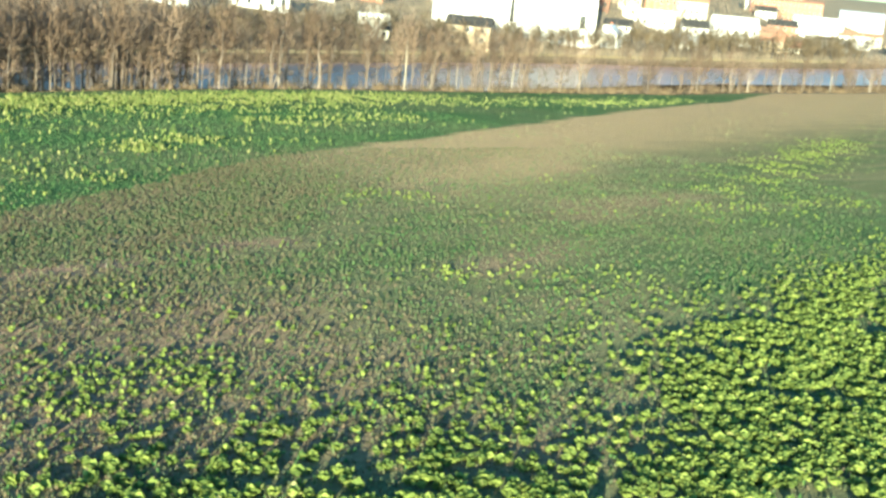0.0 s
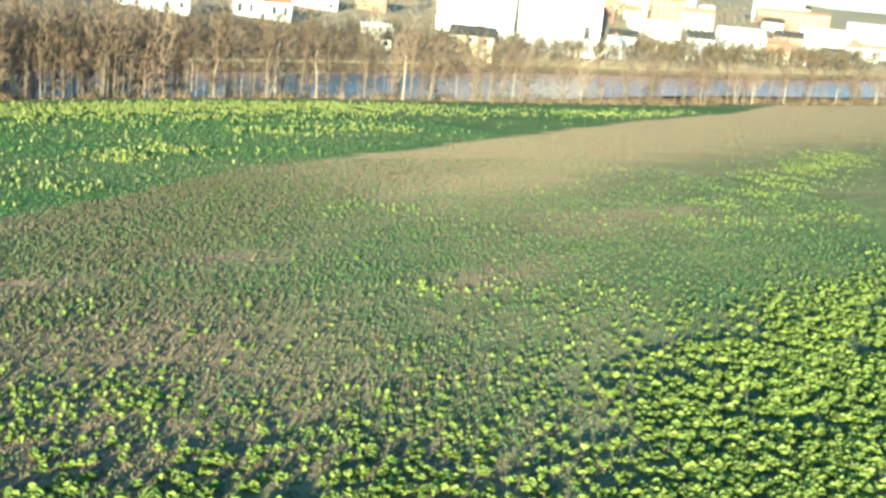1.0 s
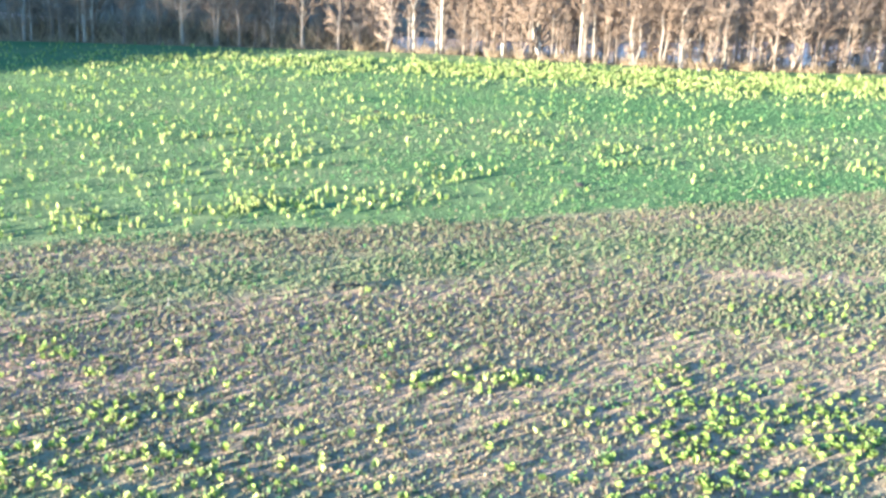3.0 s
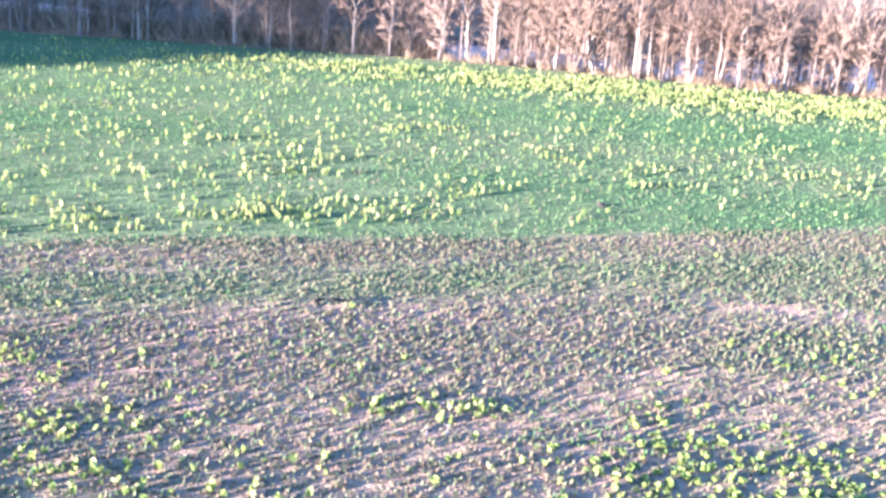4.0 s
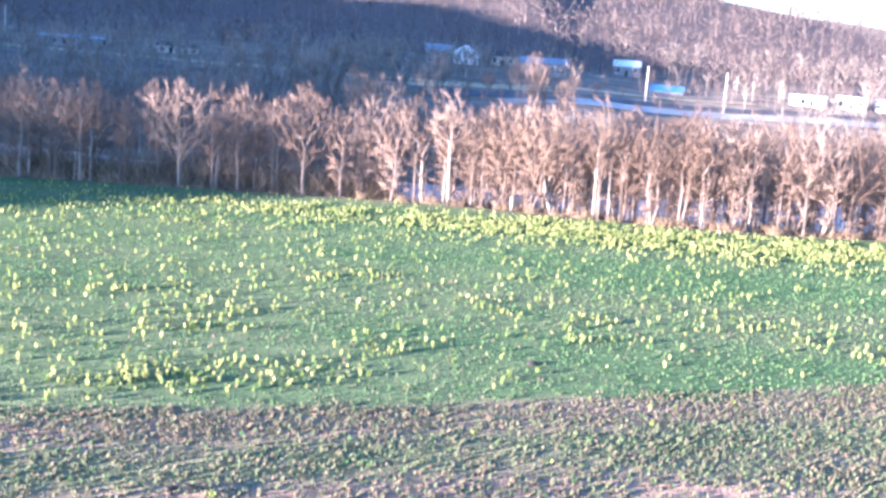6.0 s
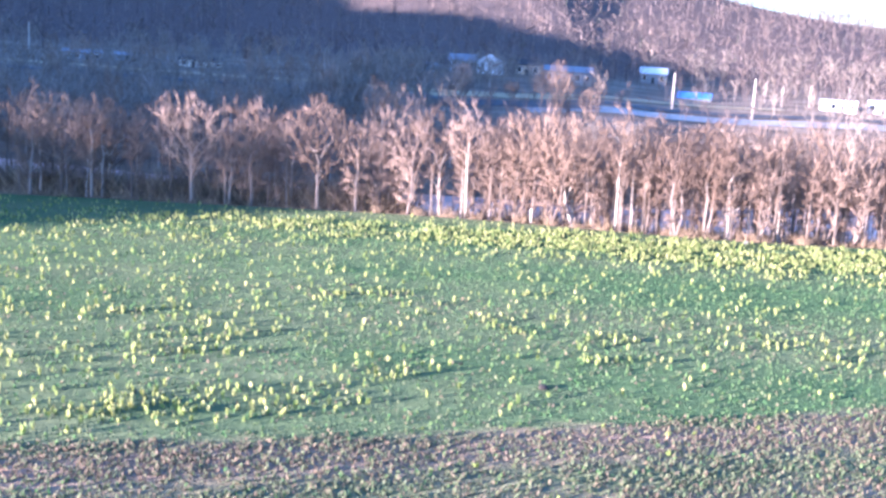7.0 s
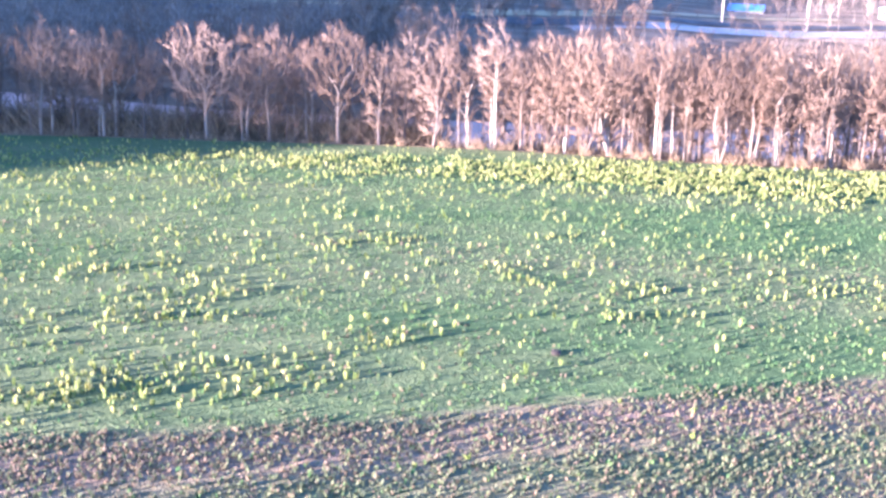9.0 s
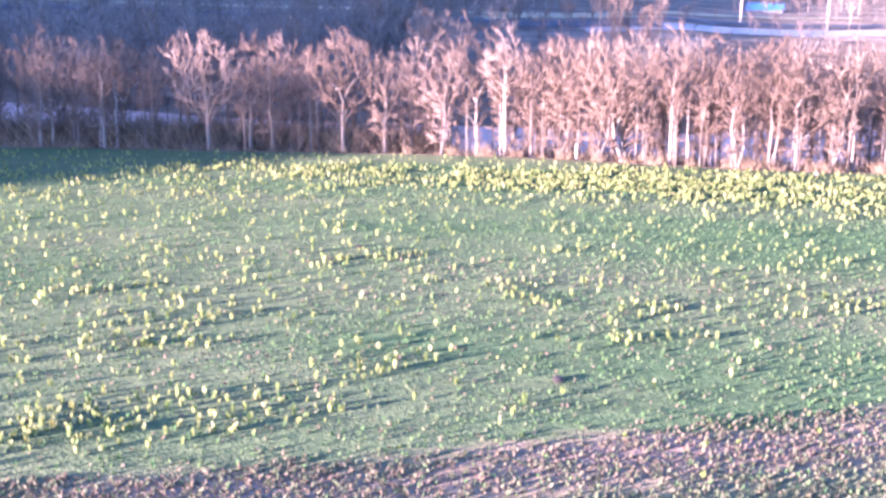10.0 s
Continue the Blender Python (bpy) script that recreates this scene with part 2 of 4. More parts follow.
def drift(x, y, x0, y0, x1, y1, half):
    """How near to a line of plants, from 0 to 1."""
    dx, dy = x1 - x0, y1 - y0
    t = np.clip(((x - x0) * dx + (y - y0) * dy) / (dx * dx + dy * dy), 0, 1)
    return np.exp(-(((x - x0 - t * dx) ** 2 + (y - y0 - t * dy) ** 2) / half**2))


def bare_soil(x, y):
    """The thin tan stretch of the nearer crop, from 0 to 1."""
    b = band_across(x, y)
    return 0.9 * smooth(62, 98, x) * smooth(-42 - x * 0.03 - 0.25 * np.maximum(0, x - 150), -14, b) * smooth(2, -2, b)


def red_patches(x, y):
    """Two bare red stretches along the rows, from 0 to 1."""
    return np.maximum(drift(x, y, 46, 73, 55, 72.5, 1.9), drift(x, y, 31, 69, 41, 69.8, 1.9))


def red_soil(x, y):
    b = band_across(x, y)
    near = 0.7 * smooth(14, 24, x) * smooth(54, 40, x) * smooth(-5, -9, rank_front(x, y)) * smooth(-26, -31, b) * smooth(0.3, 0.6, value_noise(x * 0.92 + y * 0.4, (y * 0.92 - x * 0.4) * 2.2, 7.0, 41))
    near = np.maximum(near, 0.7 * smooth(-9, -6, b) * smooth(0, -2, b) * smooth(75, 55, x))
    streaks = np.maximum(red_patches(x, y), drift(x, y, 84, 113, 122, 104, 6.0))
    streaks = np.maximum(streaks, np.maximum(0.7 * drift(x, y, 92, 75, 120, 81, 4.0), 0.7 * drift(x, y, 64, 60, 80, 64, 2.5)))
    brown = smooth(-27, -22, b) * smooth(-11, -14, b) * smooth(40, 22, x)
    brown = np.maximum(brown, 0.8 * smooth(-20, -26, b) * smooth(48, 36, x) * smooth(6, 0, rank_front(x, y)))
    return np.maximum(np.maximum(near, brown), streaks)


def rank_front(x, y):
    """Metres into the rank growth of the near corner."""
    return np.interp(x, [0, 18, 27, 34, 38, 42, 46, 52, 61, 88, 108, 160, 330], [46, 42.5, 40, 36, 32, 31, 33, 36, 40.5, 45, 46, 58, 118]) - y


def lush_strip(x, y):
    fringe = 0.3 * smooth(-22, -8, rank_front(x, y)) * smooth(1, -4, rank_front(x, y)) * smooth(22, 32, x) * smooth(54, 44, x)
    return fringe + (0.3 + 0.25 * smooth(40, 52, x)) * smooth(-3, 7, rank_front(x, y)) + (1 - smooth(-3, 7, rank_front(x, y))) * (smooth(55, 85, x) * smooth(-22, -8, rank_front(x, y)) * (0.8 - 0.35 * smooth(110, 180, x)) + 0.42 * smooth(32, 60, x) * (1 - bare_soil(x, y)) * (1 - 0.85 * red_soil(x, y)) * smooth(-10, -20, band_across(x, y)) * smooth(-8, -22, rank_front(x, y)) + smooth(-13, -9.5, band_across(x, y)) * smooth(-5, -8, band_across(x, y)) * 0.45 * smooth(90, 60, x))


def ground_z(x, y):
    x, y = np.asarray(x, float), np.asarray(y, float)
    o = edge_out(x, y)
    # a level shelf below the town
    shelf = np.interp(x, [349, 400, 455, 515, 640, 1600], [0, 5, 16, 29, 44, 110])
    o = np.where(o > 100, 100 + np.maximum(0, o - 100 - shelf), o)
    f = field_z(x, y)
    drop = np.interp(o, OUT_O, OUT_Z)
    z = np.where(o < 0, f, f * np.where(o > 26, 0, 1 - np.clip(drop / -11.5, 0, 1)) + drop)
    hill = np.interp(x, RIDGE_X, RIDGE_Z) + 7 * np.sin(x / 95 + 1) + 5 * np.sin(x / 41)
    z = z + (hill - z) * smooth(230, 930, o) * smooth(260, 420, y)
    z = z + 13 * smooth(420, 520, x) * smooth(82, 170, o)
    # an unseen wooded spur added to the west, behind the camera's left, its crest shaped to shade the far left corner
    s, a = -0.606 * x + 0.7955 * y, 0.7955 * x + 0.606 * y
    ridge = np.interp(s + 0.8 * np.sin(a / 17), [0, 60, 110, 125, 132, 135, 138, 143, 148, 153, 160, 190, 230, 255, 270, 285, 300, 340, 390, 455, 485, 500, 620, 740, 1200],
                      [0, 7, 20, 26.5, 30, 33, 40.5, 41.5, 42, 43, 44.5, 50, 62, 68, 74, 84, 92, 100, 108, 115, 110, 114, 143, 167, 174])
    shade_spur = ridge * np.exp(-((a + 230) / 90.0) ** 2)
    return z + shade_spur


def span(lo, hi, step, far, grow=1.12):
    inner = list(np.arange(lo, hi + step / 2, step))
    up, down, d = [hi + step], [lo - step], step
    while up[-1] < far:
        d *= grow
        up.append(up[-1] + d), down.append(down[-1] - d)
    return np.array(down[::-1] + inner + up)


def mesh_of(name, verts, faces, mats=(), index=None):
    """A mesh from arrays: all faces with the same number of corners."""
    verts, faces = np.asarray(verts, np.float32), np.asarray(faces, np.int32)
    me = bpy.data.meshes.new(name)
    n, k = faces.shape
    me.vertices.add(len(verts)), me.loops.add(n * k), me.polygons.add(n)
    me.vertices.foreach_set("co", verts.ravel())
    me.loops.foreach_set("vertex_index", faces.ravel())
    me.polygons.foreach_set("loop_start", np.arange(0, n * k, k, dtype=np.int32))
    if index is not None:
        me.polygons.foreach_set("material_index", np.asarray(index, np.int32))
    for m in mats:
        me.materials.append(m)
    me.update(calc_edges=True)
    me.validate()
    return me


gx, gy = span(-110, 330, 2.5, 4200), span(-30, 430, 2.5, 4200)
GX, GY = np.meshgrid(gx, gy)
GZ = ground_z(GX, GY)
cell = np.arange(GX.size).reshape(GX.shape)
quads = np.stack([cell[:-1, :-1], cell[:-1, 1:], cell[1:, 1:], cell[1:, :-1]], -1).reshape(-1, 4)
me = mesh_of("ground", np.stack([GX, GY, GZ], -1).reshape(-1, 3), quads, [GROUND])
for key, values in (("across", band_across(GX, GY)), ("out", edge_out(GX, GY)), ("bare", bare_soil(GX, GY)), ("red", red_soil(GX, GY)), ("lush", lush_strip(GX, GY)),
                    ("town", smooth(240, 320, GX) * smooth(86, 96, edge_out(GX, GY)))):
    me.attributes.new(key, "FLOAT", "POINT").data.foreach_set("value", values.ravel().astype(np.float32))
me.polygons.foreach_set("use_smooth", np.ones(len(quads), bool))
tagged(new("ground", me), "sloping green and stubble-brown field running down to a riverbank", "ground", kind="structure")

wx = np.linspace(-900, 1600, 120)
wy = np.interp(wx, EDGE_X, EDGE_Y)
near = np.stack([wx, wy + 16, 0 * wx + WATER_Z], -1)
far = np.stack([wx, wy + 112, 0 * wx + WATER_Z], -1)
k = np.arange(119)
me = mesh_of("river", np.concatenate([near, far]), np.stack([k, k + 1, k + 121, k + 120], -1), [WATER])
tagged(new("river", me), "calm grey-blue river behind the bare trees", "water", kind="structure")


# ---- plants of the field ----
def scatter(proto_v, proto_f, places, sizes, turns, tilt=None):
    """Copies of a small mesh, as arrays."""
    n, k = len(places), len(proto_v)
    c, s = np.cos(turns)[:, None], np.sin(turns)[:, None]
    x, y, z = proto_v.T
    sizes = np.broadcast_to(np.asarray(sizes, float).reshape(n, -1), (n, 3))
    X = (c * x - s * y) * sizes[:, :1] + places[:, :1]
    Y = (s * x + c * y) * sizes[:, 1:2] + places[:, 1:2]
    Z = z * sizes[:, 2:] + places[:, 2:]
    v = np.stack([X, Y, Z], -1).reshape(-1, 3)
    f = (proto_f[None] + (np.arange(n) * k)[:, None, None]).reshape(-1, proto_f.shape[1])
    return v, f


def clump(rng, leaves, lean, width, height):
    """Bent leaves round a middle, each of four corners."""
    v, f = [], []
    for i in range(leaves):
        a = rng.uniform(0, 2 * math.pi)
        h, r, w = height * rng.uniform(0.6, 1), lean * rng.uniform(0.3, 1), width * rng.uniform(0.7, 1.2)
        dx, dy = math.cos(a), math.sin(a)
        b = len(v)
        v += [(0.1 * dx, 0.1 * dy, 0), (0.6 * r * dx - w * dy, 0.6 * r * dy + w * dx, 0.62 * h),
              (0.6 * r * dx + w * dy, 0.6 * r * dy - w * dx, 0.62 * h), (r * dx, r * dy, h)]
        f += [(b, b + 2, b + 1), (b + 1, b + 2, b + 3)]
    return np.array(v), np.array(f)


def tuft(rng, blades, lean, width, height):
    """Blades of three corners round a middle."""
    v, f = [], []
    for i in range(blades):
        a = rng.uniform(0, 2 * math.pi)
        h, r, w = height * rng.uniform(0.6, 1), lean * rng.uniform(0.2, 1), width * rng.uniform(0.7, 1.2)
        dx, dy = math.cos(a), math.sin(a)
        b = len(v)
        v += [(0.3 * r * dx - w * dy, 0.3 * r * dy + w * dx, 0), (0.3 * r * dx + w * dy, 0.3 * r * dy - w * dx, 0), (r * dx, r * dy, h)]
        f += [(b, b + 1, b + 2)]
    return np.array(v), np.array(f)


def in_view(x, y):
    """The stretch of field that the flight looks over."""
    ang = np.degrees(np.arctan2(x - 8, y + 15))
    return smooth(-40, -26, ang) * smooth(92, 70, ang) * smooth(-35, 19, y) ** 2


def sow(rng, count, density, x0=-70, x1=330, y0=-40, y1=260):
    x, y = rng.uniform(x0, x1, count), rng.uniform(y0, y1, count)
    o = edge_out(x, y)
    keep = (o < -0.5) & (rng.random(count) < in_view(x, y) * density(x, y, band_across(x, y), o))
    return x[keep], y[keep]


def mustard_density(x, y, b, o):
    along = value_noise(x * 0.92 + y * 0.4, (y * 0.92 - x * 0.4) * 2.2, 9.0, 5)
    spots = value_noise(x, y, 3.0, 6)
    green = (0.075 * smooth(0.42, 0.75, along) * smooth(0.35, 0.65, spots) + 0.026) * smooth(150, 70, x) * (1 - 0.6 * smooth(38, 58, x)) * (0.35 + 0.65 * smooth(4, 14, b)) + 0.003
    green = green + (0.9 + 1.2 * smooth(22, 50, x) * smooth(110, 80, x)) * np.exp(-((o + 15 - 3 * smooth(30, 60, x)) / (4.5 + 2.0 * smooth(10, 40, x) - 1.5 * smooth(55, 80, x))) ** 2) * smooth(-35, 25, x) * smooth(215, 110, x) * smooth(0.1, 0.5, spots)
    green = green + 0.14 * np.exp(-((o + 22) / 7.0) ** 2) * smooth(0.2, 0.6, spots) * smooth(-45, -25, x)
    green = green + 0.40 * smooth(0.1, 0.4, spots) * np.maximum(drift(x, y, -30, 68, -1, 78.5, 3.4), drift(x, y, -1, 78.5, 5, 81.5, 3.0)) + 0.22 * drift(x, y, 5, 82, 15, 86.5, 2.6) + 0.16 * drift(x, y, 9, 81, 14, 83, 1.4)
    green = green + 0.36 * drift(x, y, 16, 90.2, 21, 94.3, 0.9) + 0.34 * drift(x, y, 2.5, 94.3, 7, 95, 1.2) + 0.16 * drift(x, y, 1.5, 98, 9.2, 103, 2.0) + 0.20 * drift(x, y, -5.5, 105, 2.5, 104, 1.8)
    green = green + 0.22 * drift(x, y, 10, 115.5, 16.5, 119.5, 1.6) + 0.25 * drift(x, y, 23.2, 109, 26, 105.5, 1.3) + 0.5 * drift(x, y, 31, 105.6, 34, 106.8, 0.9) + 0.16 * drift(x, y, 27, 121.5, 30, 123, 1.6)
    green = green + 0.14 * drift(x, y, 30, 99, 36, 100, 1.4) + 0.14 * drift(x, y, 42, 112, 54, 110.5, 1.8) + 0.25 * drift(x, y, -26, 141.5, -17, 136, 1.6) + 0.22 * drift(x, y, -10, 141.5, -5, 142, 2.0)
    green = green + 0.6 * drift(x, y, 69, 120, 84, 130, 3.0) * smooth(0.2, 0.5, spots) + 0.25 * drift(x, y, 105, 147, 142, 156, 5.0) * smooth(0.3, 0.6, spots) + 0.28 * drift(x, y, 100, 165, 165, 182, 6.0) * smooth(0.3, 0.6, spots) + 0.2 * drift(x, y, 47, 107, 56, 102, 2.5)
    front = rank_front(x, y)
    thick = 0.75 + 0.25 * smooth(42, 56, x)
    stub = 0.003 + 0.016 * smooth(24, 34, x) * smooth(0.5, 0.75, along) * smooth(0.4, 0.7, spots) + 1.3 * thick * smooth(-5, 11, front) * smooth(0.05, 0.6, spots)
    stub = stub + (0.10 + 0.08 * smooth(20, 26, x) * smooth(52, 44, x)) * smooth(-16, 0, front) * smooth(95, 60, x) * smooth(0.35, 0.65, spots)
    stub = stub + 1.6 * drift(x, y, 10.1, 64.1, 10.2, 64.2, 0.35) + 1.6 * drift(x, y, 11.7, 64.4, 11.8, 64.4, 0.35) + 1.9 * drift(x, y, 13.4, 51.9, 18.4, 52.5, 0.8)
    stub = stub + 0.5 * drift(x, y, -2, 54.8, 0, 52.5, 0.9) + 0.7 * drift(x, y, 0.5, 47, 3.4, 48, 1.3) + 0.5 * drift(x, y, 2.2, 55.6, 3.6, 55.6, 0.5) + 0.8 * drift(x, y, 5.2, 48.6, 5.4, 48.6, 0.4) + 0.4 * drift(x, y, 2, 45, 6, 44.5, 1.0)
    stub = stub + 0.8 * drift(x, y, 11.8, 46.6, 13.2, 46.6, 0.6) + 0.6 * drift(x, y, 10, 44.5, 13, 44.5, 0.7) + 0.25 * drift(x, y, 26.3, 49.8, 27.2, 48.8, 1.6) + 0.25 * drift(x, y, 24, 47, 25.4, 47, 1.0) + 0.2 * drift(x, y, 30, 48.7, 31, 48.7, 1.2)
    stub = stub + 0.22 * smooth(0.4, 0.65, spots) * drift(x, y, 135, 84, 250, 127, 6.0) + 0.15 * smooth(0.4, 0.6, spots) * drift(x, y, 115, 72, 145, 72, 4.0) + 0.10 * drift(x, y, 58, 60, 74, 53.5, 2.6) + 0.18 * drift(x, y, 77, 90, 83, 88, 2.5) + 0.12 * drift(x, y, 33, 63.5, 37, 63.3, 1.5)
    stub = stub + 0.10 * drift(x, y, 18, 43, 26, 41.8, 2.4) + 0.25 * drift(x, y, 21, 37.5, 29, 34.5, 2.4) + 0.10 * smooth(-22, -4, front) * smooth(58, 46, x) * smooth(16, 26, x) * smooth(0.3, 0.55, spots)
    return np.where(b > 1, green, stub * (1 - 0.93 * bare_soil(x, y)))


def grown(name, label, seed, count, density, protos, size, mats, share, box, corners=2, tall=None):
    """One sheet of many small plants."""
    rng = np.random.default_rng(seed)
    x, y = sow(rng, count, density, *box)
    which = rng.integers(0, len(protos), len(x))
    V, F, M, base = [], [], [], 0
    for i, (pv, pf) in enumerate(protos):
        px, py = x[which == i], y[which == i]
        n = len(px)
        if not n:
            continue
        places = np.stack([px, py, ground_z(px, py) - 0.03], -1)
        s = rng.uniform(size[0], size[1], n) * (1 if tall is None else tall(px, py))
        v, f = scatter(pv, pf, places, np.stack([s, s, s * rng.uniform(0.8, 1.25, n)], -1), rng.uniform(0, 6.28, n))
        V.append(v), F.append(f + base)
        M.append(np.repeat((rng.random(len(f) // corners) < share).astype(np.int32), corners))
        base += len(v)
    me = mesh_of(name, np.concatenate(V), np.concatenate(F), mats, np.concatenate(M))
    return tagged(new(name, me), label, "plants", kind="stuff")


R = random.Random(3)
BIG = [clump(R, 6, 0.20, 0.12, 0.66) for _ in range(10)]
BROAD = [clump(R, 8, 0.32, 0.20, 0.34) for _ in range(10)]
LOW = [tuft(R, 4, 0.20, 0.10, 0.36) for _ in range(10)]
STUB = [clump(R, 6, 0.24, 0.13, 0.45) for _ in range(10)]
STEMS = [tuft(R, 4, 0.15, 0.08, 0.215) for _ in range(10)]


def patches(x, y):
    """Where the ground of the nearer crop is weedy, from 0 to 1, in streaks along the rows."""
    u, w = x * 0.92 + y * 0.4, y * 0.92 - x * 0.4
    return smooth(0.35, 0.65, 0.6 * value_noise(u, w * 2.5, 11.0, 21) + 0.4 * value_noise(u, w * 1.6, 4.0, 22))


def swaths(x, y):
    """Thick and thin stretches of the stubble, from 0 to 1, longer along the rows."""
    u, w = x * 0.86 + y * 0.51, y * 0.86 - x * 0.51
    return smooth(0.34, 0.66, 0.65 * value_noise(u, w * 2.2, 15.0, 61) + 0.35 * value_noise(u, w * 1.8, 5.0, 62))


def grass_density(x, y, b, o):
    far = 1 - 0.5 * smooth(90, 130, x)
    return far * np.where(b > -1.6, 0.6, 0.08 + 0.6 * patches(x, y) + 0.4 * lush_strip(x, y)) * (1 - 0.8 * bare_soil(x, y))


def stubble_density(x, y, b, o):
    return (1 - 0.7 * red_patches(x, y)) * (0.03 + smooth(-0.2, -2.0, b + 2.6 * (value_noise(x, y, 5.0, 31) - 0.5)) * (0.92 - 0.7 * olive_zone(x, y, b)) * (1 - 0.15 * red_soil(x, y))) * (1 - 0.4 * smooth(18, 30, x) * smooth(-18, -26, b)) * (1 - 0.88 * smooth(32, 58, x) * smooth(-14, -22, b)) * smooth(160, 120, x) * smooth(-60, -30, x) * (0.3 + 0.7 * smooth(25, 38, y)) * (1 - 0.7 * bare_soil(x, y)) * (1 - 0.7 * lush_strip(x, y)) * np.maximum(0.6 + 0.4 * swaths(x, y), 0.75 * smooth(60, 50, y) * smooth(46, 34, x))


def olive_zone(x, y, b):
    """Where low green weeds cover the stubble, from 0 to 1."""
    return np.clip(0.85 * smooth(-15.5, -12.5, b) * smooth(-4, -7, b) * smooth(75, 55, x) + 0.55 * patches(x, y) * smooth(-4, -7, b) * (1 - red_soil(x, y)) + lush_strip(x, y), 0, 1)


def olive_density(x, y, b, o):
    return (1 - 0.6 * red_soil(x, y)) * (1 - 0.7 * red_patches(x, y)) * np.where(b < -3, 0.95 * olive_zone(x, y, b), 0) * (1 - 0.6 * smooth(40, 60, x) * smooth(-16, -24, b)) * smooth(130, 90, x) * smooth(-60, -30, x) * (0.3 + 0.7 * smooth(25, 38, y)) * (1 - 0.8 * bare_soil(x, y)) * (0.45 + 0.55 * swaths(y * 0.8 - 50, x + 20))


def rank_density(x, y, b, o):
    """Single leafy plants that close up towards the near corner."""
    front, gaps = rank_front(x, y), value_noise(x, y, 2.2, 71)
    wide = value_noise(x * 0.92 + y * 0.4, (y * 0.92 - x * 0.4) * 1.8, 7.0, 72)
    open_side, thick_side = smooth(50, 38, x), smooth(38, 50, x)
    thin = (0.30 * smooth(-19, -6, front) + 0.07 * smooth(-34, -18, front)) * open_side + 0.06 * smooth(-14, -2, front) * thick_side
    core = (0.16 * smooth(-8, 1, front) * (0.35 + 0.65 * smooth(17, 28, x)) + 0.30 * smooth(-1, 8, front)) * open_side + smooth(-6, 9, front) * thick_side
    return (thin * smooth(15, 27, x) * (0.4 + 0.6 * smooth(0.3, 0.6, wide)) + core * (0.5 + 0.5 * smooth(0.2, 0.6, wide))) * smooth(0.05, 0.55, gaps) * smooth(12, 18, x) * smooth(10, 26, y) * smooth(0, 4, front + 6 + 30 * smooth(18, 36, x))


FIELD = (-70, 330, -40, 260)


def weeds(x, y, b, o):
    return np.where(b > 1, 0, mustard_density(x, y, b, o))


grown("mustard_plants", "yellow-green flowering mustard clumps scattered over the green crop", 11, 640000, lambda x, y, b, o: np.where(b > 1, mustard_density(x, y, b, o), 0), BIG, (0.42, 0.95), [LEAF, BLOOM], 0.62, FIELD)
grown("leafy_weeds", "bright yellow-green leafy weeds thickening over the near corner of the field", 14, 58000, rank_density, BROAD, (0.85, 1.5), [FRESH, BLOOM], 0.03, (0, 150, 10, 75), tall=lambda x, y: 0.58 + 0.42 * smooth(-8, 8, rank_front(x, y)))
grown("weed_tufts", "small yellow-green weed tufts among the stubble", 15, 520000, lambda x, y, b, o: np.where((x < 24) | (rank_front(x, y) >= -4), 0, 1.8 * weeds(x, y, b, o)), STUB, (0.42, 0.85), [FRESH, BLOOM], 0.10, FIELD)
grown("yellow_weeds", "pale yellow flowering weeds in patches on the brown stubble", 16, 520000, lambda x, y, b, o: np.where((x < 13) | (x < 24) & (rank_front(x, y) < -4), 0.9 * weeds(x, y, b, o), 0), STUB, (0.5, 0.95), [FRESH, BLOOM], 0.38, FIELD)
grown("grass", "short green grass and clover tufts covering the field", 12, 120000, grass_density, LOW, (0.4, 0.85), [GRASS, OLIVE], 0.25, (-50, 160, 10, 165), 1)
grown("stubble", "dry brown crop stubble and weeds on the ploughed strip", 13, 690000, stubble_density, STEMS, (0.55, 1.25), [STUBBLE, OLIVE], 0.45, (-50, 150, 10, 120), 1, tall=lambda x, y: 1 - 0.15 * smooth(64, 50, y) * smooth(50, 34, x))
grown("olive_weeds", "low grey-green weeds in bands over the stubble", 17, 320000, olive_density, STEMS, (0.55, 1.18), [OLIVE, STUBBLE], 0.15, (-50, 135, 10, 125), 1)


# ---- bare trees ----
def tubes(segments, tips=False):
    """Tapered prisms along segments of (start, end, radius, radius, sides), with quads; or, for tips, cones of triangles."""
    V, F = [], []
    for p, q, r0, r1, n in segments:
        d = (q - p).normalized()
        u = d.orthogonal().normalized()
        w = d.cross(u)
        b = len(V)
        ring = [u * math.cos(2 * math.pi * i / n) + w * math.sin(2 * math.pi * i / n) for i in range(n)]
        if tips:
            V += [p + e * r0 for e in ring] + [q]
            F += [(b + i, b + (i + 1) % n, b + n) for i in range(n)]
        else:
            for e in ring:
                V.append(p + e * r0), V.append(q + e * r1)
            for i in range(n):
                j = (i + 1) % n
                F.append((b + 2 * i, b + 2 * j, b + 2 * j + 1, b + 2 * i + 1))
    return np.array([tuple(v) for v in V]), np.array(F)


def joined(*pieces):
    """Quads and triangles together, all as triangles."""
    V, F, base = [], [], 0
    for v, f in pieces:
        if not len(v):
            continue
        if f.shape[1] == 4:
            f = np.concatenate([f[:, [0, 1, 2]], f[:, [0, 2, 3]]])
        V.append(v), F.append(f + base)
        base += len(v)
    return np.concatenate(V), np.concatenate(F)


